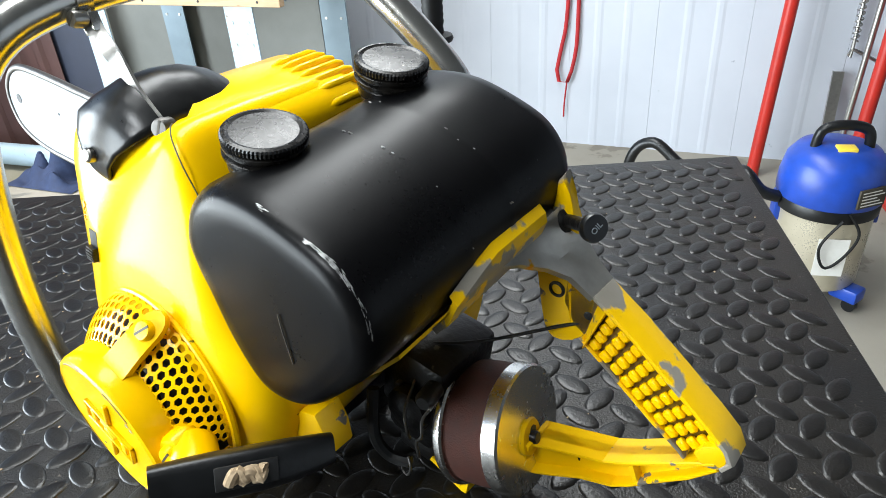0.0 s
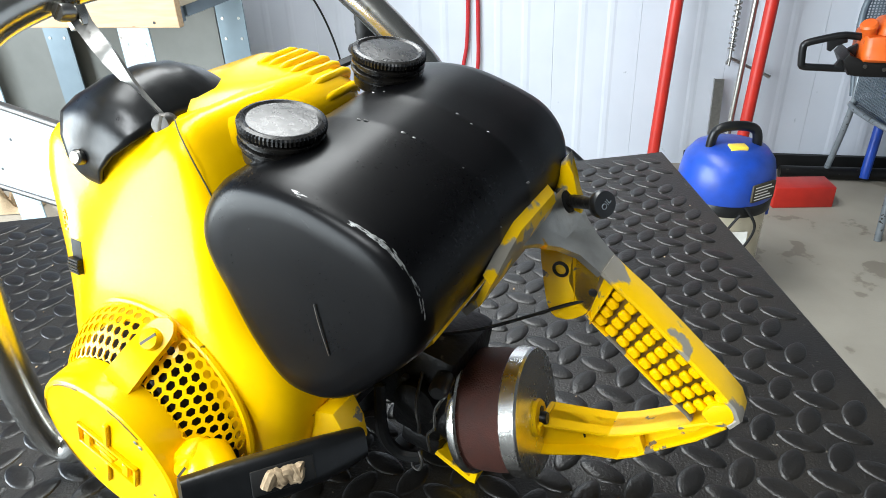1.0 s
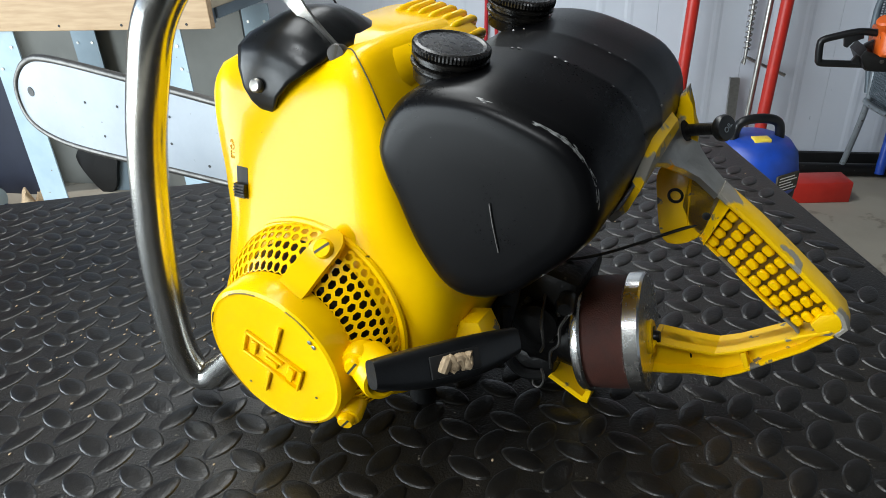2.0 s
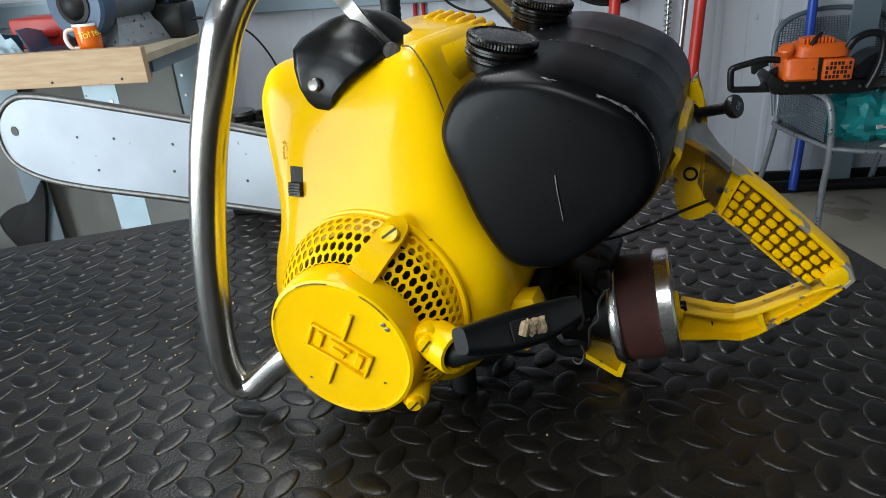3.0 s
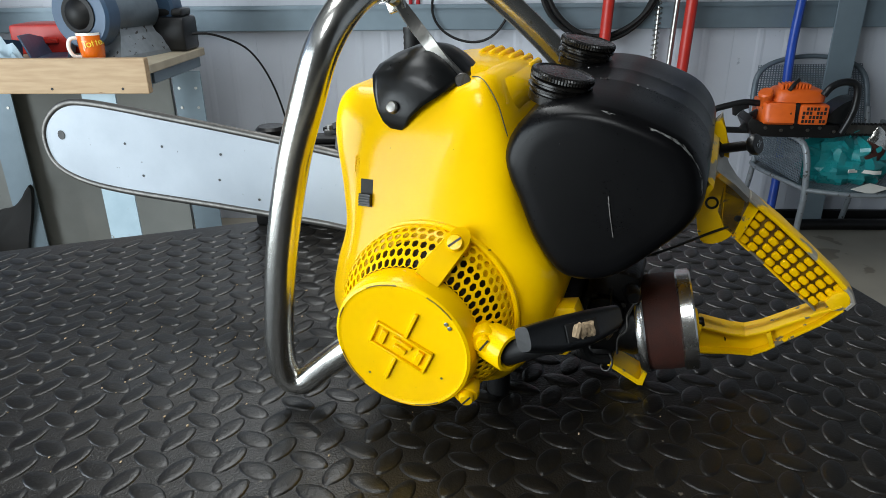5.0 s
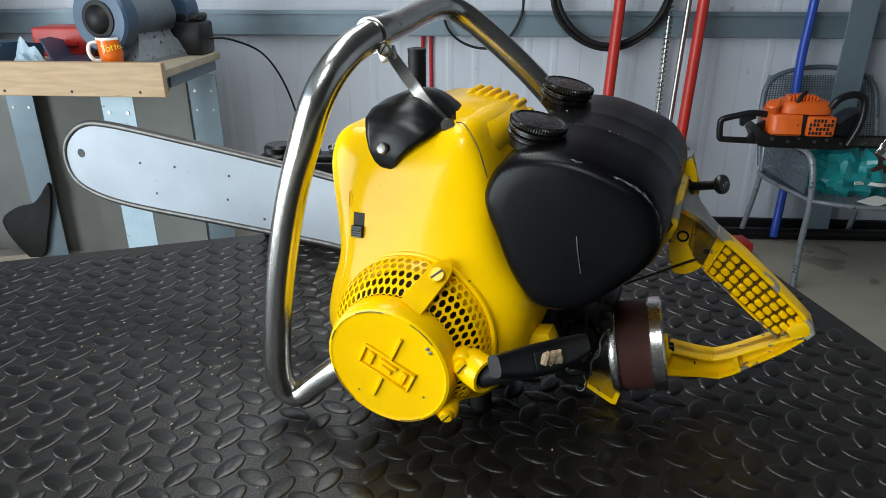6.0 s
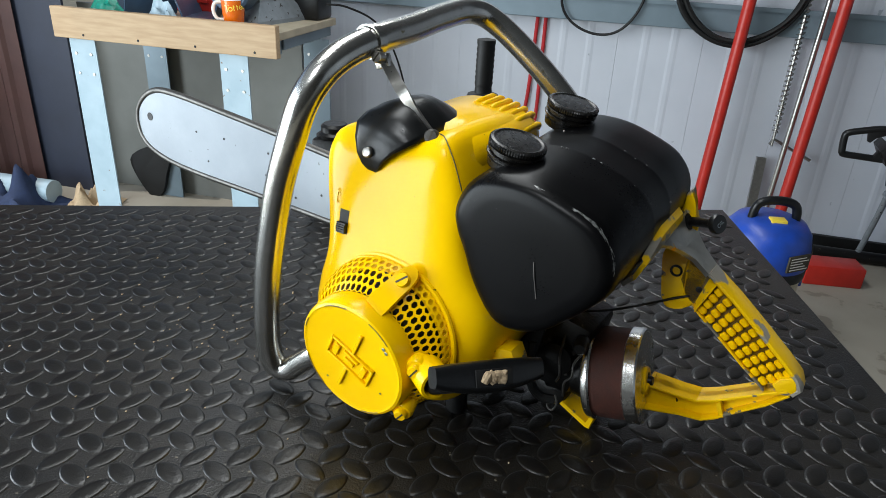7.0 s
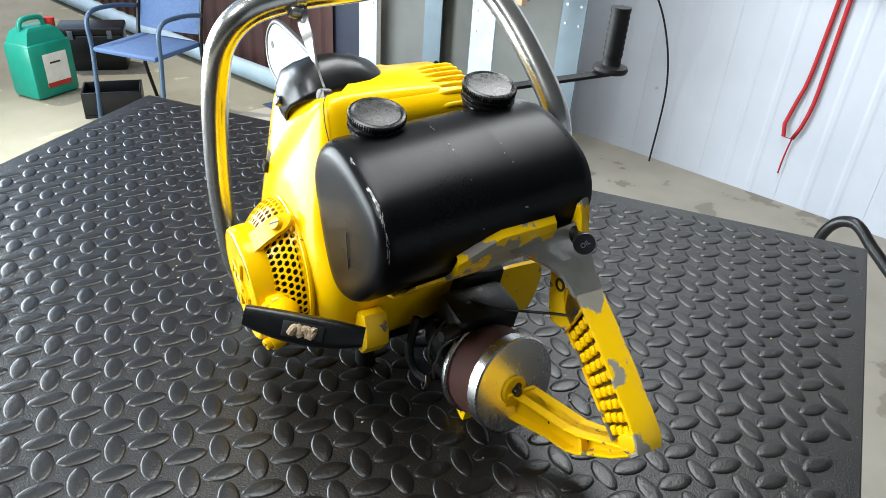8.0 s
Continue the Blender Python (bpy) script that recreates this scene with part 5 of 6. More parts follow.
ob.matrix_world = ROOM

# ---- things on and before the white wall ----
def leaning_pole(a0, c0, a1, c1, r=0.025, label="red painted steel pole leaning on the wall"):
    (x0, z0), (x1, z1) = (a0, c0), (a1, c1)
    s = (FLOOR - z0) / (z1 - z0)
    e = (1.75 - z0) / (z1 - z0)
    bm = bm_new()
    tube(bm, [(x0 + (x1 - x0) * t, WALL - 0.10 - 0.10 * (1 - (t - s) / (e - s)), z0 + (z1 - z0) * t) for t in np.linspace(s, e, 5)], r, 14, 20)
    ob = tagged(part("red_pole", bm, M_RED, None, label), category="pole", group="red poles")
    ob.matrix_world = ROOM


leaning_pole(0.56, -0.40, 0.59, 0.30)
leaning_pole(0.92, -0.40, 0.95, 0.30)


def webbing(a, ctop, cend, loop):
    (x, z0), (_, z1) = (a, ctop), (a, cend)
    bm = bm_new()
    def ribbon(path, w):
        q = smooth_loop(path, 40, False)
        vs = [(bm.verts.new((p[0] - w, p[1], p[2])), bm.verts.new((p[0] + w, p[1] + 0.004, p[2]))) for p in q]
        for a1, b1 in zip(vs, vs[1:]):
            bm.faces.new((a1[0], a1[1], b1[1], b1[0]))
    zb = z1 + loop
    ribbon([(x + 0.045, WALL - 0.02, z0), (x + 0.046, WALL - 0.022, zb + 0.32), (x + 0.044, WALL - 0.026, zb + 0.18), (x + 0.026, WALL - 0.030, zb + 0.07), (x, WALL - 0.032, zb + 0.005), (x - 0.024, WALL - 0.030, zb + 0.012), (x - 0.042, WALL - 0.026, zb + 0.07), (x - 0.022, WALL - 0.022, zb + 0.19), (x - 0.002, WALL - 0.02, zb + 0.36), (x + 0.018, WALL - 0.018, z0)], 0.0085)
    ribbon([(x + 0.006, WALL - 0.024, z1 + loop + 0.02), (x - 0.002, WALL - 0.024, z1 + loop * 0.5), (x - 0.004, WALL - 0.024, z1)], 0.003)
    ob = part("red_strap", bm, M_REDW, None, "thin red webbing strap hanging in a loop on the wall")
    so = ob.modifiers.new("thickness", "SOLIDIFY")
    so.thickness = 0.0018
    ob.matrix_world = ROOM
    tagged(ob, category="strap")


def steel_pipe(a0, c0, a1, c1, r):
    (x0, z0), (x1, z1) = (a0, c0), (a1, c1)
    s, e = (FLOOR - z0) / (z1 - z0), (1.75 - z0) / (z1 - z0)
    bm = bm_new()
    tube(bm, [(x0 + (x1 - x0) * t, WALL - 0.075 - 0.09 * (1 - (t - s) / (e - s)), z0 + (z1 - z0) * t) for t in np.linspace(s, e, 5)], r, 12, 20)
    ob = tagged(part("steel_pipe", bm, M_STL, None, "thin bright steel pipe leaning beside a red pole"), category="pipe")
    ob.matrix_world = ROOM


steel_pipe(0.865, -0.40, 0.895, 0.30, 0.012)
webbing(-0.31, 0.50, -0.76, 0.15)
# hose coil and wire loop hung on the girt
def coil(a, c, r, wire, turns, mat, label, name):
    bm = bm_new()
    x, z = (a, c)
    for k in range(turns):
        rr = r * (1 + 0.05 * math.sin(2.4 * k))
        tube(bm, [(x + rr * math.cos(t) + 0.008 * math.sin(3 * t + k), WALL - 0.075 - wire * 1.2 * k, z + r * 1.05 + rr * 0.98 * math.sin(t)) for t in np.linspace(0, 2 * math.pi * 1.03, 27)], wire, 8, 60)
    ob = tagged(part(name, bm, mat, None, label), category="hose")
    ob.matrix_world = ROOM


coil(0.56, -0.004, 0.25, 0.011, 3, M_BLK, "coil of black hose hung on the wall", "hose_coil")
coil(-0.015, -0.010, 0.18, 0.006, 1, M_BLK, "loop of black wire hung on the wall", "wire_loop")
# bent rod with a spring
bm = bm_new()
x, z = 0.93, -0.49
tube(bm, [(x - 0.10, WALL - 0.05, z + 0.9), (x - 0.10, WALL - 0.05, z + 0.12), (x - 0.095, WALL - 0.05, z + 0.10), (x + 0.075, WALL - 0.05, z + 0.02)], 0.007, 8, 40)
tube(bm, [(x - 0.10 + 0.013 * math.cos(t), WALL - 0.05 + 0.013 * math.sin(t), z + 0.13 + 0.0035 * t) for t in np.linspace(0, 2 * math.pi * 36, 36 * 7)], 0.0035, 6, 36 * 9)
ob = tagged(part("spring_rod", bm, M_STL, None, "bent steel rod with a long coil spring on the wall"), category="spring")
ob.matrix_world = ROOM

# wet and dry vacuum cleaner
vac = thing("vacuum_cleaner", "blue wet and dry vacuum with a steel drum", "vacuum", rm(0.68, 1.86, FLOOR, 10) @ Matrix.Diagonal((0.84, 0.84, 0.88, 1)))
bm = bm_new()
lathe(bm, [(0.0, 0.09), (0.150, 0.09), (0.155, 0.10), (0.158, 0.36), (0.160, 0.37), (0.0, 0.37)], 40)
drum = part("drum", bm, M_INOX, vac, "stainless steel drum, paint-stained")
bm = bm_new()
box(bm, -0.05, 0.05, -0.1600, -0.1585, 0.16, 0.30, 0.0)
part("label", bm, M_PAPER, drum, "pale torn label", smooth=False)
bm = bm_new()
lathe(bm, [(0.150, 0.355), (0.168, 0.358), (0.170, 0.395), (0.160, 0.41), (0.0, 0.41)], 40)
part("collar", bm, M_PLA, vac, "black collar")
bm = bm_new()
lathe(bm, [(0.166, 0.395), (0.172, 0.41), (0.171, 0.465), (0.158, 0.525), (0.130, 0.560), (0.08, 0.578), (0.0, 0.582)], 40)
head = part("head", bm, M_BLUE, vac, "rounded blue plastic head")
bm = bm_new()
tube(bm, [(-0.085, -0.02, 0.560), (-0.07, -0.02, 0.625), (0.0, -0.02, 0.642), (0.07, -0.02, 0.625), (0.085, -0.02, 0.560)], 0.017, 12, 30)
part("carry_handle", bm, M_PLA, head)
LB = Matrix.Rotation(radians(28), 4, "Z")
bm = bm_new()
box(bm, -0.055, 0.055, -0.1745, -0.166, 0.418, 0.482, 0.002, LB)
plate_ = part("label", bm, M_INK, head, "black rating label")
for k in range(5):
    bm = bm_new()
    box(bm, -0.045, 0.045 - 0.014 * (k % 3), -0.1757, -0.1747, 0.426 + 0.011 * k, 0.4295 + 0.011 * k, 0.0, LB)
    part("marking", bm, M_PAPER, plate_, "unreadable label line", smooth=False)
bm = bm_new()
tube(bm, [(0.02, -0.172, 0.40), (0.06, -0.185, 0.33), (0.03, -0.178, 0.24), (-0.02, -0.176, 0.20), (-0.05, -0.178, 0.28), (0.0, -0.186, 0.38)], 0.005, 8, 40)
part("cable", bm, M_BLK, vac, "black cable looped on the drum")
bm = bm_new()
box(bm, -0.03, 0.03, -0.085, -0.04, 0.555, 0.586, 0.003)
part("power_switch", bm, M_INKY, head, "yellow switch")
for s in (-1, 1):
    bm = bm_new()
    box(bm, 0.158 * s - 0.016, 0.158 * s + 0.016, -0.03, 0.03, 0.30, 0.40, 0.006)
    part("latch", bm, M_BLUE, vac)
for k in range(4):
    a = radians(45 + 90 * k)
    bm = bm_new()
    box(bm, -0.05, 0.05, -0.035, 0.035, 0.045, 0.095, 0.01, Matrix.Translation((0.15 * math.cos(a), 0.15 * math.sin(a), 0)) @ Matrix.Rotation(a, 4, "Z"))
    foot = part("caster_foot", bm, M_BLUE, vac)
    bm = bm_new()
    lathe(bm, [(0.0, -0.012), (0.024, -0.012), (0.024, 0.012), (0.0, 0.012)], 18, aim((0.17 * math.cos(a), 0.17 * math.sin(a), 0.024), (math.sin(a), -math.cos(a), 0)))
    part("wheel", bm, M_PLA, foot)
bm = bm_new()
tube(bm, [(-0.168, -0.03, 0.39), (-0.23, -0.03, 0.41), (-0.28, 0.0, 0.46), (-0.30, 0.06, 0.44), (-0.36, 0.14, 0.34), (-0.48, 0.22, 0.40), (-0.58, 0.28, 0.46), (-0.66, 0.30, 0.38), (-0.68, 0.30, 0.10)], 0.021, 12, 60)
part("suction_hose", bm, M_PLA, vac, "ribbed black suction hose")
bm = bm_new()
box(bm, -0.02, 0.02, 0.0, 0.0025, 0.0, 0.43, 0.0)
box(bm, -0.02, -0.0175, 0.0026, 0.03, 0.0, 0.43, 0.0)
ob = tagged(part("steel_angle", bm, M_STL, None, "short galvanised steel angle leaning on the wall", smooth=False), category="profile")
ob.matrix_world = rm(0.80, WALL - 0.14, FLOOR) @ Matrix.Rotation(radians(-10), 4, "X")

# garden chair of steel mesh with an orange chainsaw and a bag on it
CH = rm(1.585, 2.53, FLOOR, 5) @ Matrix.Diagonal((1.08, 1.04, 0.87, 1))
chair = thing("garden_chair", "grey steel mesh garden chair with chipped tube frame", "chair", CH)
for s in (-1, 1):
    bm = bm_new()
    tube(bm, [(0.26 * s, -0.26, 0.0), (0.255 * s, -0.24, 0.25), (0.25 * s, -0.235, 0.44), (0.26 * s, -0.20, 0.63), (0.265 * s, -0.05, 0.655), (0.265 * s, 0.18, 0.64)], 0.012, 12, 40)
    part("front_leg", bm, M_TUBE, chair, "chipped grey tube")
    bm = bm_new()
    tube(bm, [(0.25 * s, 0.30, 0.0), (0.24 * s, 0.22, 0.42), (0.24 * s, 0.26, 0.70)], 0.012, 12, 30)
    part("back_leg", bm, M_TUBE, chair)
bm = bm_new()
tube(bm, [(-0.24, 0.24, 0.45), (-0.25, 0.30, 0.75), (-0.20, 0.34, 0.90), (0.0, 0.36, 0.95), (0.20, 0.34, 0.90), (0.25, 0.30, 0.75), (0.24, 0.24, 0.45)], 0.012, 12, 50)
part("back_frame", bm, M_GRND, chair)
bm = bm_new()
tube(bm, [(-0.25, -0.235, 0.44), (-0.25, 0.22, 0.42), (0.0, 0.24, 0.42), (0.25, 0.22, 0.42), (0.25, -0.235, 0.44), (0.13, -0.30, 0.438), (0.0, -0.32, 0.437), (-0.13, -0.30, 0.438), (-0.25, -0.235, 0.44)], 0.011, 10, 60)
part("seat_frame", bm, M_TUBE, chair)


def mesh_panel(fn, nu, nv, name, hole=0.62):
    bm = bm_new()
    for i in range(nu):
        for j in range(nv):
            q = [(i, j), (i + 1, j), (i + 1, j + 1), (i, j + 1)]
            c = (i + 0.5, j + 0.5)
            a = [bm.verts.new(fn(u / nu, v / nv)) for u, v in q]
            b = [bm.verts.new(fn((c[0] + (u - c[0]) * hole) / nu, (c[1] + (v - c[1]) * hole) / nv)) for u, v in q]
            for k in range(4):
                bm.faces.new((a[k], a[(k + 1) % 4], b[(k + 1) % 4], b[k]))
    bmesh.ops.remove_doubles(bm, verts=bm.verts, dist=0.0005)
    ob = part(name, bm, M_GRND, chair, "fine grey steel mesh", smooth=False)
    so = ob.modifiers.new("thickness", "SOLIDIFY")
    so.thickness = 0.002


mesh_panel(lambda u, v: ((u - 0.5) * 0.49, -0.24 + 0.47 * v - 0.072 * (1 - v) * (1 - (2 * u - 1) ** 2), 0.436 - 0.02 * v), 40, 40, "seat_mesh")
mesh_panel(lambda u, v: ((u - 0.5) * (0.49 - 0.12 * max(0, v - 0.7)), 0.245 + 0.10 * v, 0.45 + 0.46 * v), 40, 40, "back_mesh")
mesh_panel(lambda u, v: (-0.262, -0.20 + 0.38 * u, 0.46 + 0.17 * v), 30, 14, "side_mesh")

OS = thing("orange_chainsaw", "small oily orange chainsaw standing on the chair", "chainsaw", rm(1.275, 2.42, FLOOR + 0.594, -4) @ Matrix.Diagonal((1.12, 1.1, 1.12, 1)))
bm = bm_new()
loft(bm, [[(x, y, z) for y, z in smooth_loop([(-h, 0.034), (-h - 0.004, 0.070), (-h, 0.104), (-h + 0.02, 0.111), (h - 0.02, 0.111), (h, 0.104), (h, 0.034)], 28)] for x, h in ((-0.100, 0.058), (-0.094, 0.070), (-0.080, 0.077), (-0.010, 0.081), (0.003, 0.079))])
part("engine_housing", bm, M_ORG, OS, "scuffed orange housing", angle=40)
bm = bm_new()
box(bm, 0.0035, 0.0205, -0.074, 0.074, 0.036, 0.108, 0.002)
part("housing_gap", bm, M_SLOT, OS, "dark gap between the covers")
bm = bm_new()
box(bm, 0.021, 0.118, -0.083, 0.078, 0.034, 0.106, 0.008)
grille = part("starter_grille", bm, M_ORG, OS, "orange slotted starter cover")
for r in range(4):
    for c in range(7):
        if (r + 2 * c) % 5 == 3:
            continue
        bm = bm_new()
        box(bm, 0.029 + 0.0118 * c, 0.037 + 0.0118 * c, -0.0842, -0.0832, 0.042 + 0.0148 * r, 0.053 + 0.0148 * r)
        part("air_slot", bm, M_SLOT, grille, smooth=False)
bm = bm_new()
dome = smooth_loop([(-0.068, 0.0), (-0.060, -0.055), (-0.02, -0.074), (0.06, -0.074), (0.104, -0.055), (0.110, 0.0), (0.10, 0.06), (0.02, 0.072), (-0.05, 0.06)], 36)
loft(bm, [[(0.02 + (x - 0.02) * f, y * f, z) for x, y in dome] for f, z in ((1.0, 0.1115), (1.0, 0.128), (0.97, 0.140), (0.88, 0.150), (0.72, 0.155), (0.3, 0.157))])
cover = part("top_cover", bm, M_ORG, OS, "rounded orange top cover", angle=40)
for k in range(9):
    bm = bm_new()
    box(bm, -0.0035, 0.0035, -0.040, 0.010, 0.0, 0.020, 0.0015, Matrix.Translation((-0.042 + 0.0115 * k, -0.012, 0.156 - 0.0003 * (k - 4) ** 2)))
    part("cooling_fin", bm, M_ORG, cover)
bm = bm_new()
tube(bm, [(-0.022, -0.060, 0.150), (-0.006, -0.052, 0.172), (0.012, -0.040, 0.186)], 0.007, 8, 12)
part("choke_lever", bm, M_PLA, cover, "black lever")
bm = bm_new()
lathe(bm, [(0.0, -0.02), (0.020, -0.02), (0.020, 0.0), (0.025, 0.003), (0.026, 0.016), (0.021, 0.022), (0.0, 0.024)], 20, aim((-0.092, -0.045, 0.128), (-0.35, -0.45, 1)))
part("filler_cap", bm, M_ORG, OS, "orange filler cap")
bm = bm_new()
plate(bm, [(-0.125, -0.010), (-0.10, -0.012), (0.15, -0.014), (0.20, -0.006), (0.19, 0.030), (0.11, 0.033), (-0.10, 0.033), (-0.135, 0.060), (-0.150, 0.036)], -0.07, 0.07, 0.005)
base = part("base", bm, M_DRK, OS, "oily black crankcase")
for x, z in ((-0.085, 0.020), (-0.03, 0.012), (0.005, 0.024), (0.06, 0.014), (0.10, 0.022), (0.15, 0.010)):
    slotted_screw(base, (x, -0.0715, z), (0, -1, 0), 0.006, M_RAIL)
bm = bm_new()
tube(bm, [(-0.098, -0.01, 0.096), (-0.150, -0.01, 0.100), (-0.205, -0.01, 0.088), (-0.250, -0.01, 0.074), (-0.258, -0.01, 0.060), (-0.254, -0.01, 0.012), (-0.246, -0.01, 0.000), (-0.200, -0.01, -0.002), (-0.10, -0.01, -0.004)], 0.0115, 10, 80)
handle_ = part("rear_handle", bm, M_PLA, OS, "black rear handle")
bm = bm_new()
plate(bm, [(-0.195, 0.094), (-0.140, 0.104), (-0.135, 0.080), (-0.165, 0.070), (-0.178, 0.050), (-0.188, 0.054)], -0.018, -0.002, 0.002)
part("trigger", bm, M_PLA, handle_)
bm = bm_new()
plate(bm, [(-0.160, 0.0), (-0.105, 0.0), (-0.105, 0.075), (-0.128, 0.062)], -0.020, 0.0, 0.002)
part("handle_web", bm, M_PLA, handle_)
bm = bm_new()
tube(bm, [(0.085, -0.088, 0.140), (0.105, -0.086, 0.168), (0.140, -0.080, 0.184), (0.180, -0.076, 0.182), (0.198, -0.076, 0.160), (0.200, -0.078, 0.100), (0.188, -0.080, 0.050), (0.172, -0.078, 0.006)], 0.0125, 12, 60)
part("front_handle", bm, M_PLA, OS, "black front handle bow")
bm = bm_new()
plate(bm, smooth_loop([(0.124, 0.036), (0.150, 0.034), (0.196, 0.040), (0.212, 0.080), (0.226, 0.114), (0.214, 0.122), (0.180, 0.110), (0.145, 0.080)], 24), -0.05, 0.05, 0.004)
part("hand_guard", bm, M_PLA, OS, "black hand guard")
bm = bm_new()
plate(bm, smooth_loop([(0.18, -0.008), (0.30, -0.010), (0.50, -0.008), (0.525, 0.006), (0.50, 0.020), (0.30, 0.022), (0.18, 0.020)], 36), -0.012, -0.007, 0.001)
bar_ = part("guide_bar", bm, M_RAIL, OS)
bm = bm_new()
box(bm, -0.006, 0.006, -0.0035, 0.0035, 0.0, 0.008, 0.001)
TOOTH = mesh_of("chain_tooth", bm, M_DRK)
for k in range(22):
    for z, flip in ((0.0215, 1), (-0.0095, -1)):
        ob = new("chain_tooth", TOOTH)
        ob.parent = bar_
        ob.matrix_basis = Matrix.Translation((0.200 + 0.0142 * k, -0.0095, z)) @ Matrix.Diagonal((1, 1, flip, 1)) @ Matrix.Rotation(radians(12), 4, "Y")


def bag_shape(b):
    n, rows_ = 40, []
    noise.seed_set(4)
    for h, r in zip(np.linspace(0, 0.26, 14), (0.13, 0.155, 0.165, 0.168, 0.166, 0.162, 0.160, 0.155, 0.150, 0.148, 0.150, 0.152, 0.12, 0.05)):
        row = []
        for a in np.linspace(0, 2 * math.pi, n, endpoint=False):
            c, d = math.cos(a), math.sin(a)
            f = abs(noise.noise(Vector((c * 2.2, d * 2.2, h * 9)))) * 0.11 + abs(noise.noise(Vector((c * 5, d * 5, h * 22 + 4)))) * 0.05
            q = r + 0.04 - f
            row.append((q * 1.25 * c, q * 0.8 * d, max(0.0, h + (0.05 * noise.noise(Vector((c * 2.5, d * 2.5, 9))) if h > 0.15 else 0))))
        rows_.append(row)
    loft(b, rows_)


bag = thing("carrier_bag", "teal carrier bag full of scrap on the chair", "bag", rm(1.58, 2.46, FLOOR + 0.372, 10) @ Matrix.Diagonal((0.86, 0.86, 0.74, 1)))
bm = bm_new()
bag_shape(bm)
part("bag_body", bm, M_TEAL, bag, angle=25)
for s in (-1, 1):
    bm = bm_new()
    tube(bm, [(-0.07, 0.05 * s, 0.20), (-0.05, 0.07 * s, 0.29), (0.02, 0.08 * s, 0.30), (0.07, 0.06 * s, 0.21)], 0.007, 8, 24)
    part("bag_handle", bm, M_TEAL, bag)
bm = bm_new()
loft(bm, [[(x, -0.150 - 0.012 * math.sin(x * 40), z), (x, -0.146 - 0.012 * math.sin(x * 40), z), (x, -0.146 - 0.012 * math.sin(x * 40), z + 0.02), (x, -0.150 - 0.012 * math.sin(x * 40), z + 0.02)] for x, z in zip(np.linspace(-0.10, 0.08, 8), np.linspace(0.09, 0.07, 8))])
part("white_stripe", bm, M_PAPER, bag, "white printed stripe")
packet = thing("foil_packet", "crumpled brown packet with silver foil top in the bag", "packet", rm(1.60, 2.375, FLOOR + 0.44, 15) @ Matrix.Rotation(radians(28), 4, "Y"))


def pillow(z0, z1, seed):
    b = bm_new()
    noise.seed_set(seed)
    secs = []
    for z in np.linspace(z0, z1, 8):
        e = 0.022 * math.sin(math.pi * (z + 0.012) / 0.20)
        secs.append([(0.052 * math.cos(a) + 0.006 * noise.noise(Vector((math.cos(a) * 3, z * 40, seed))), (e + 0.004) * math.sin(a) + 0.006 * noise.noise(Vector((math.sin(a) * 4, z * 50, seed + 2))), z) for a in np.linspace(0, 2 * math.pi, 20, endpoint=False)])
    loft(b, secs)
    return b


part("packet_body", pillow(0.0, 0.105, 2), M_FIL, packet, angle=25)
part("packet_top", pillow(0.1055, 0.175, 3), M_POL, packet, "crumpled silver foil", angle=25)
clutter("paper_slip", "white paper slip lying on the chair", "paper", rm(1.60, 2.275, FLOOR + 0.3835, 35), lambda b: box(b, -0.07, 0.07, -0.04, 0.04, 0, 0.002, 0), M_PAPER)
clutter("bottle_cap", "white plastic bottle cap on the chair", "cap", rm(1.70, 2.27, FLOOR + 0.3835, 0), lambda b: lathe(b, [(0, 0), (0.021, 0), (0.022, 0.002), (0.021, 0.018), (0.018, 0.02), (0, 0.02)], 24), M_WHT)
bm = bm_new()
tube(bm, [(1.47, 2.84, 1.2), (1.44, 2.83, 0.3), (1.43, 2.83, -0.1), (1.46, 2.82, FLOOR + 0.35), (1.44, 2.78, FLOOR + 0.022)], 0.020, 10, 60)
ob = tagged(part("blue_rope", bm, M_BLUE, None, "blue braided rope hanging from the wall"), category="rope")
ob.matrix_world = ROOM
clutter("red_box", "small red box on the floor by the wall", "box", rm(1.12, 2.55, FLOOR, 8), lambda b: box(b, -0.12, 0.12, -0.06, 0.06, 0, 0.09, 0.006), M_RED)
bm = bm_new()
tube(bm, [(1.1, 2.80, FLOOR + 0.03), (3.6, 2.84, FLOOR + 0.03)], 0.028, 12, 8)
ob = tagged(part("steel_tube", bm, M_DRK, None, "dark steel tube lying along the wall"), category="tube")
ob.matrix_world = ROOM

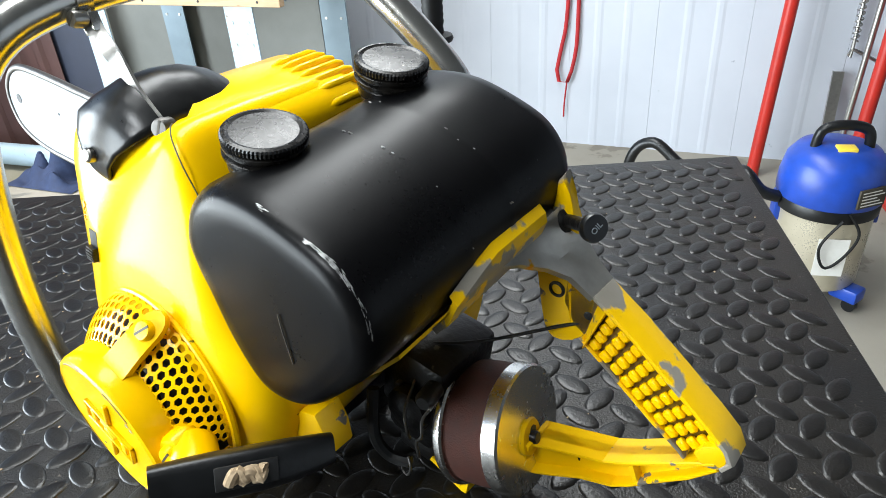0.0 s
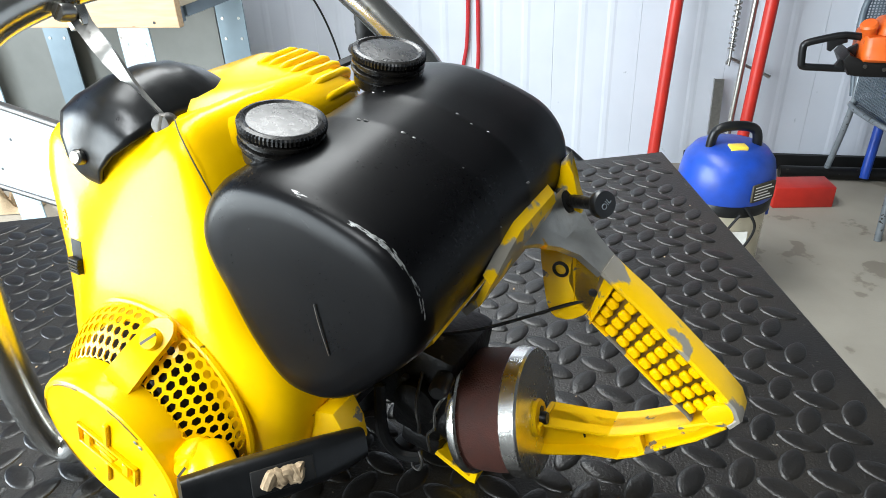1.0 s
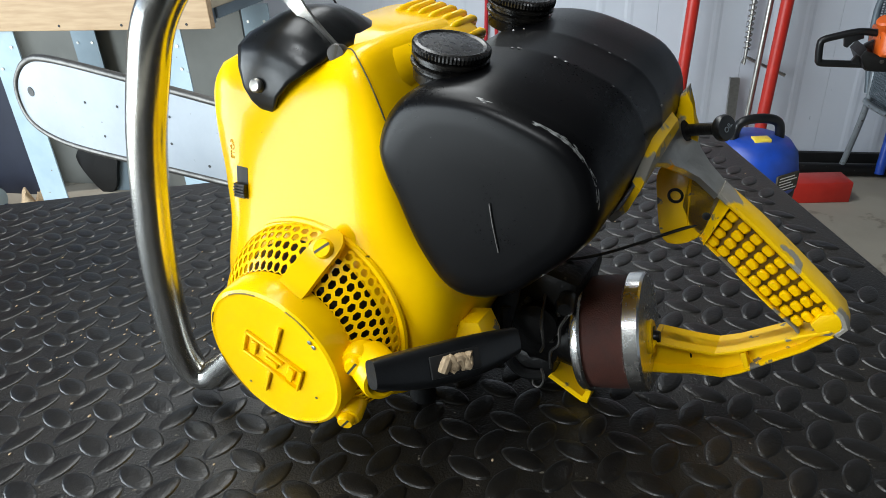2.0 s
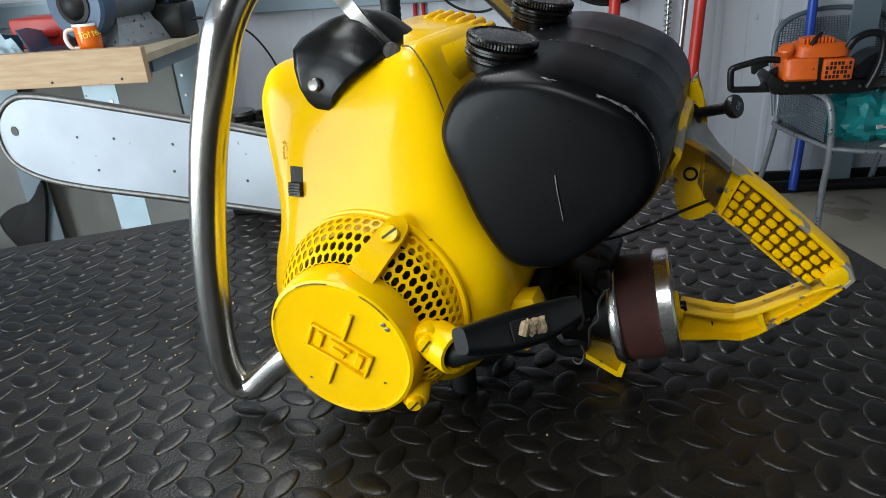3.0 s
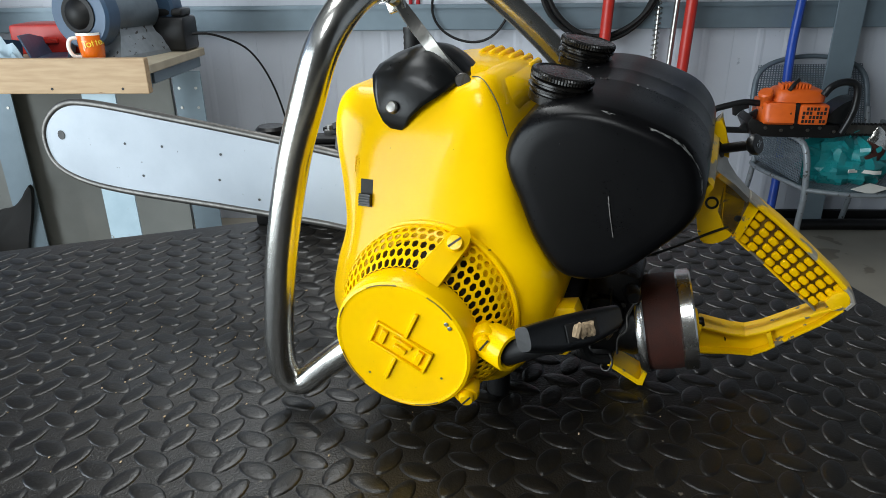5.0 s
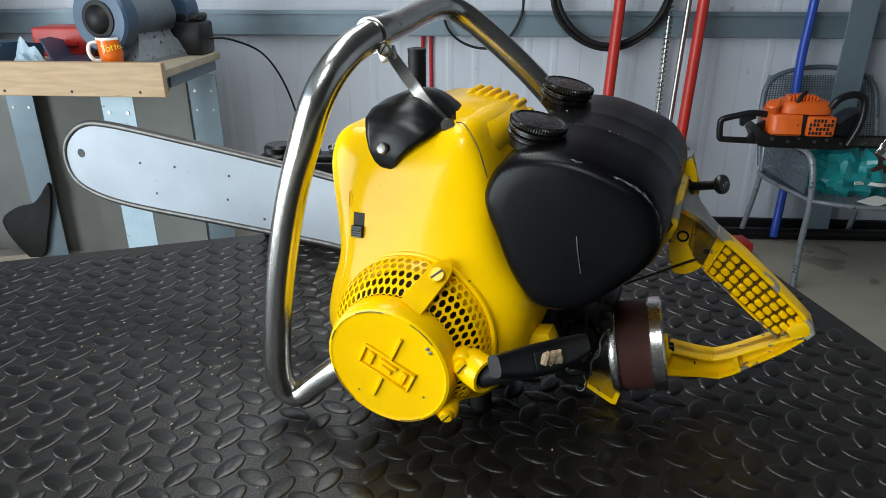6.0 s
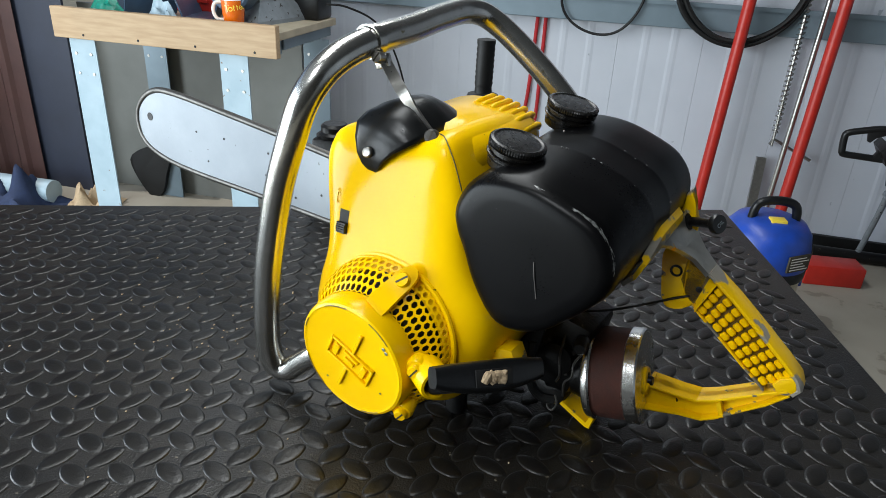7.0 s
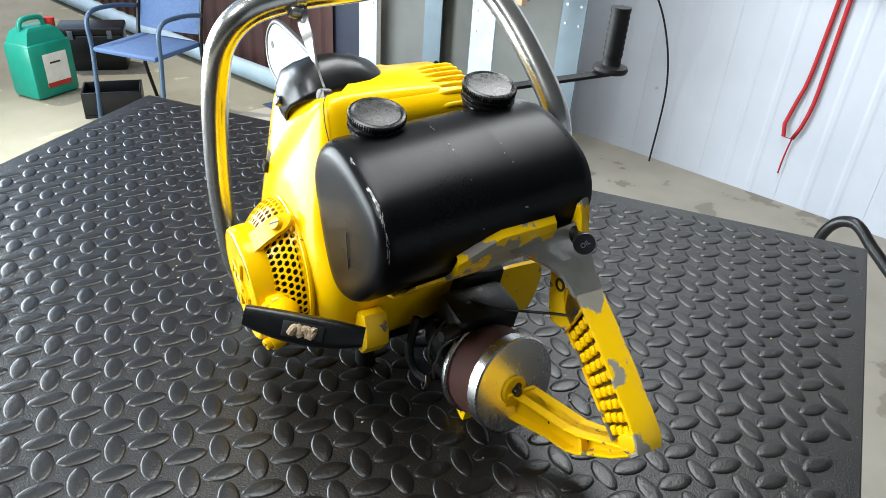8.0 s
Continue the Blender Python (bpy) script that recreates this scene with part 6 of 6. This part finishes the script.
# ---- beyond the side doorway ----
def plastic_chair(m):
    ch = thing("stacking_chair", "blue fabric stacking chair with blue tube arms", "chair", m)
    bm = bm_new()
    box(bm, -0.23, 0.23, -0.22, 0.22, 0.42, 0.455, 0.015)
    part("seat", bm, M_CHAIRB, ch)
    bm = bm_new()
    loft(bm, [[(x, 0.21 + 0.10 * t - 0.03 * (1 - (x / 0.23) ** 2), 0.50 + 0.38 * t) for x in np.linspace(-0.23, 0.23, 9)] + [(x, 0.235 + 0.10 * t - 0.03 * (1 - (x / 0.23) ** 2), 0.50 + 0.38 * t) for x in np.linspace(0.23, -0.23, 9)] for t in np.linspace(0, 1, 5)])
    part("backrest", bm, M_CHAIRB, ch)
    for s in (-1, 1):
        bm = bm_new()
        tube(bm, [(0.25 * s, -0.24, 0), (0.25 * s, -0.20, 0.40), (0.26 * s, -0.18, 0.62), (0.26 * s, 0.0, 0.65), (0.25 * s, 0.22, 0.62)], 0.014, 10, 40)
        part("front_leg", bm, M_BLUG, ch)
        bm = bm_new()
        tube(bm, [(0.24 * s, 0.28, 0), (0.24 * s, 0.20, 0.42), (0.24 * s, 0.32, 0.90)], 0.012, 10, 30)
        part("back_leg", bm, M_PLA, ch)
    return ch


plastic_chair(rm(-3.03, 1.34, FLOOR - 0.01, 23) @ Matrix.Scale(0.82, 4))
can = thing("jerrycan", "green plastic jerrycan with a white label", "jerrycan", rm(-3.70, 1.04, FLOOR - 0.01, 108) @ Matrix.Diagonal((0.92, 0.92, 1.0, 1)))
bm = bm_new()
box(bm, -0.15, 0.15, -0.11, 0.11, 0.0, 0.30, 0.03)
loft(bm, [[(x * s, y * s, z) for x, y in ((-0.13, -0.09), (0.13, -0.09), (0.13, 0.09), (-0.13, 0.09))] for s, z in ((1.0, 0.295), (0.8, 0.35), (0.55, 0.37))])
cb = part("can_body", bm, M_GRN, can)
bm = bm_new()
tube(bm, [(-0.09, 0, 0.35), (-0.07, 0, 0.405), (0.05, 0, 0.405), (0.07, 0, 0.35)], 0.014, 10, 24)
part("can_handle", bm, M_GRN, can)
bm = bm_new()
lathe(bm, [(0.03, 0.34), (0.03, 0.395), (0, 0.40)], 18, Matrix.Translation((0.11, 0, 0)))
part("can_cap", bm, M_RED, can, "red cap")
bm = bm_new()
box(bm, -0.07, 0.09, -0.1135, -0.1115, 0.06, 0.24)
lb = part("label", bm, M_PAPER, cb, "white label with unreadable lines", smooth=False)
bm = bm_new()
box(bm, -0.07, 0.09, -0.1150, -0.1140, 0.06, 0.085)
part("label_band", bm, M_RED, lb, "red band", smooth=False)
bm = bm_new()
box(bm, -0.03, 0.04, -0.1150, -0.1140, 0.185, 0.195)
part("label_line", bm, M_INK, lb, "unreadable line", smooth=False)
chest = thing("tool_chest", "black plastic tool chest on the ground", "tool chest", rm(-4.02, 1.47, FLOOR - 0.01, 60) @ Matrix.Scale(0.72, 4))
bm = bm_new()
box(bm, -0.25, 0.25, -0.15, 0.15, 0, 0.30, 0.02)
part("tray", bm, M_PLA, chest)
bm = bm_new()
box(bm, -0.26, 0.26, -0.16, 0.16, 0.301, 0.36, 0.015)
lid = part("lid", bm, M_PLA, chest)
for s in (-1, 1):
    bm = bm_new()
    box(bm, 0.15 * s - 0.02, 0.15 * s + 0.02, -0.17, -0.161, 0.27, 0.34, 0.003)
    part("latch", bm, M_GRND, lid)
clutter("black_crate", "low black crate on the ground", "crate", rm(-3.20, 1.19, FLOOR - 0.01, 62) @ Matrix.Diagonal((0.72, 0.72, 0.8, 1)), lambda b: (box(b, -0.2, 0.2, -0.14, 0.14, 0, 0.02, 0.004), box(b, -0.2, 0.2, -0.14, -0.125, 0.021, 0.17, 0.004), box(b, -0.2, 0.2, 0.125, 0.14, 0.021, 0.17, 0.004), box(b, -0.2, -0.185, -0.124, 0.124, 0.021, 0.17, 0.004), box(b, 0.185, 0.2, -0.124, 0.124, 0.021, 0.17, 0.004)), M_PLA)
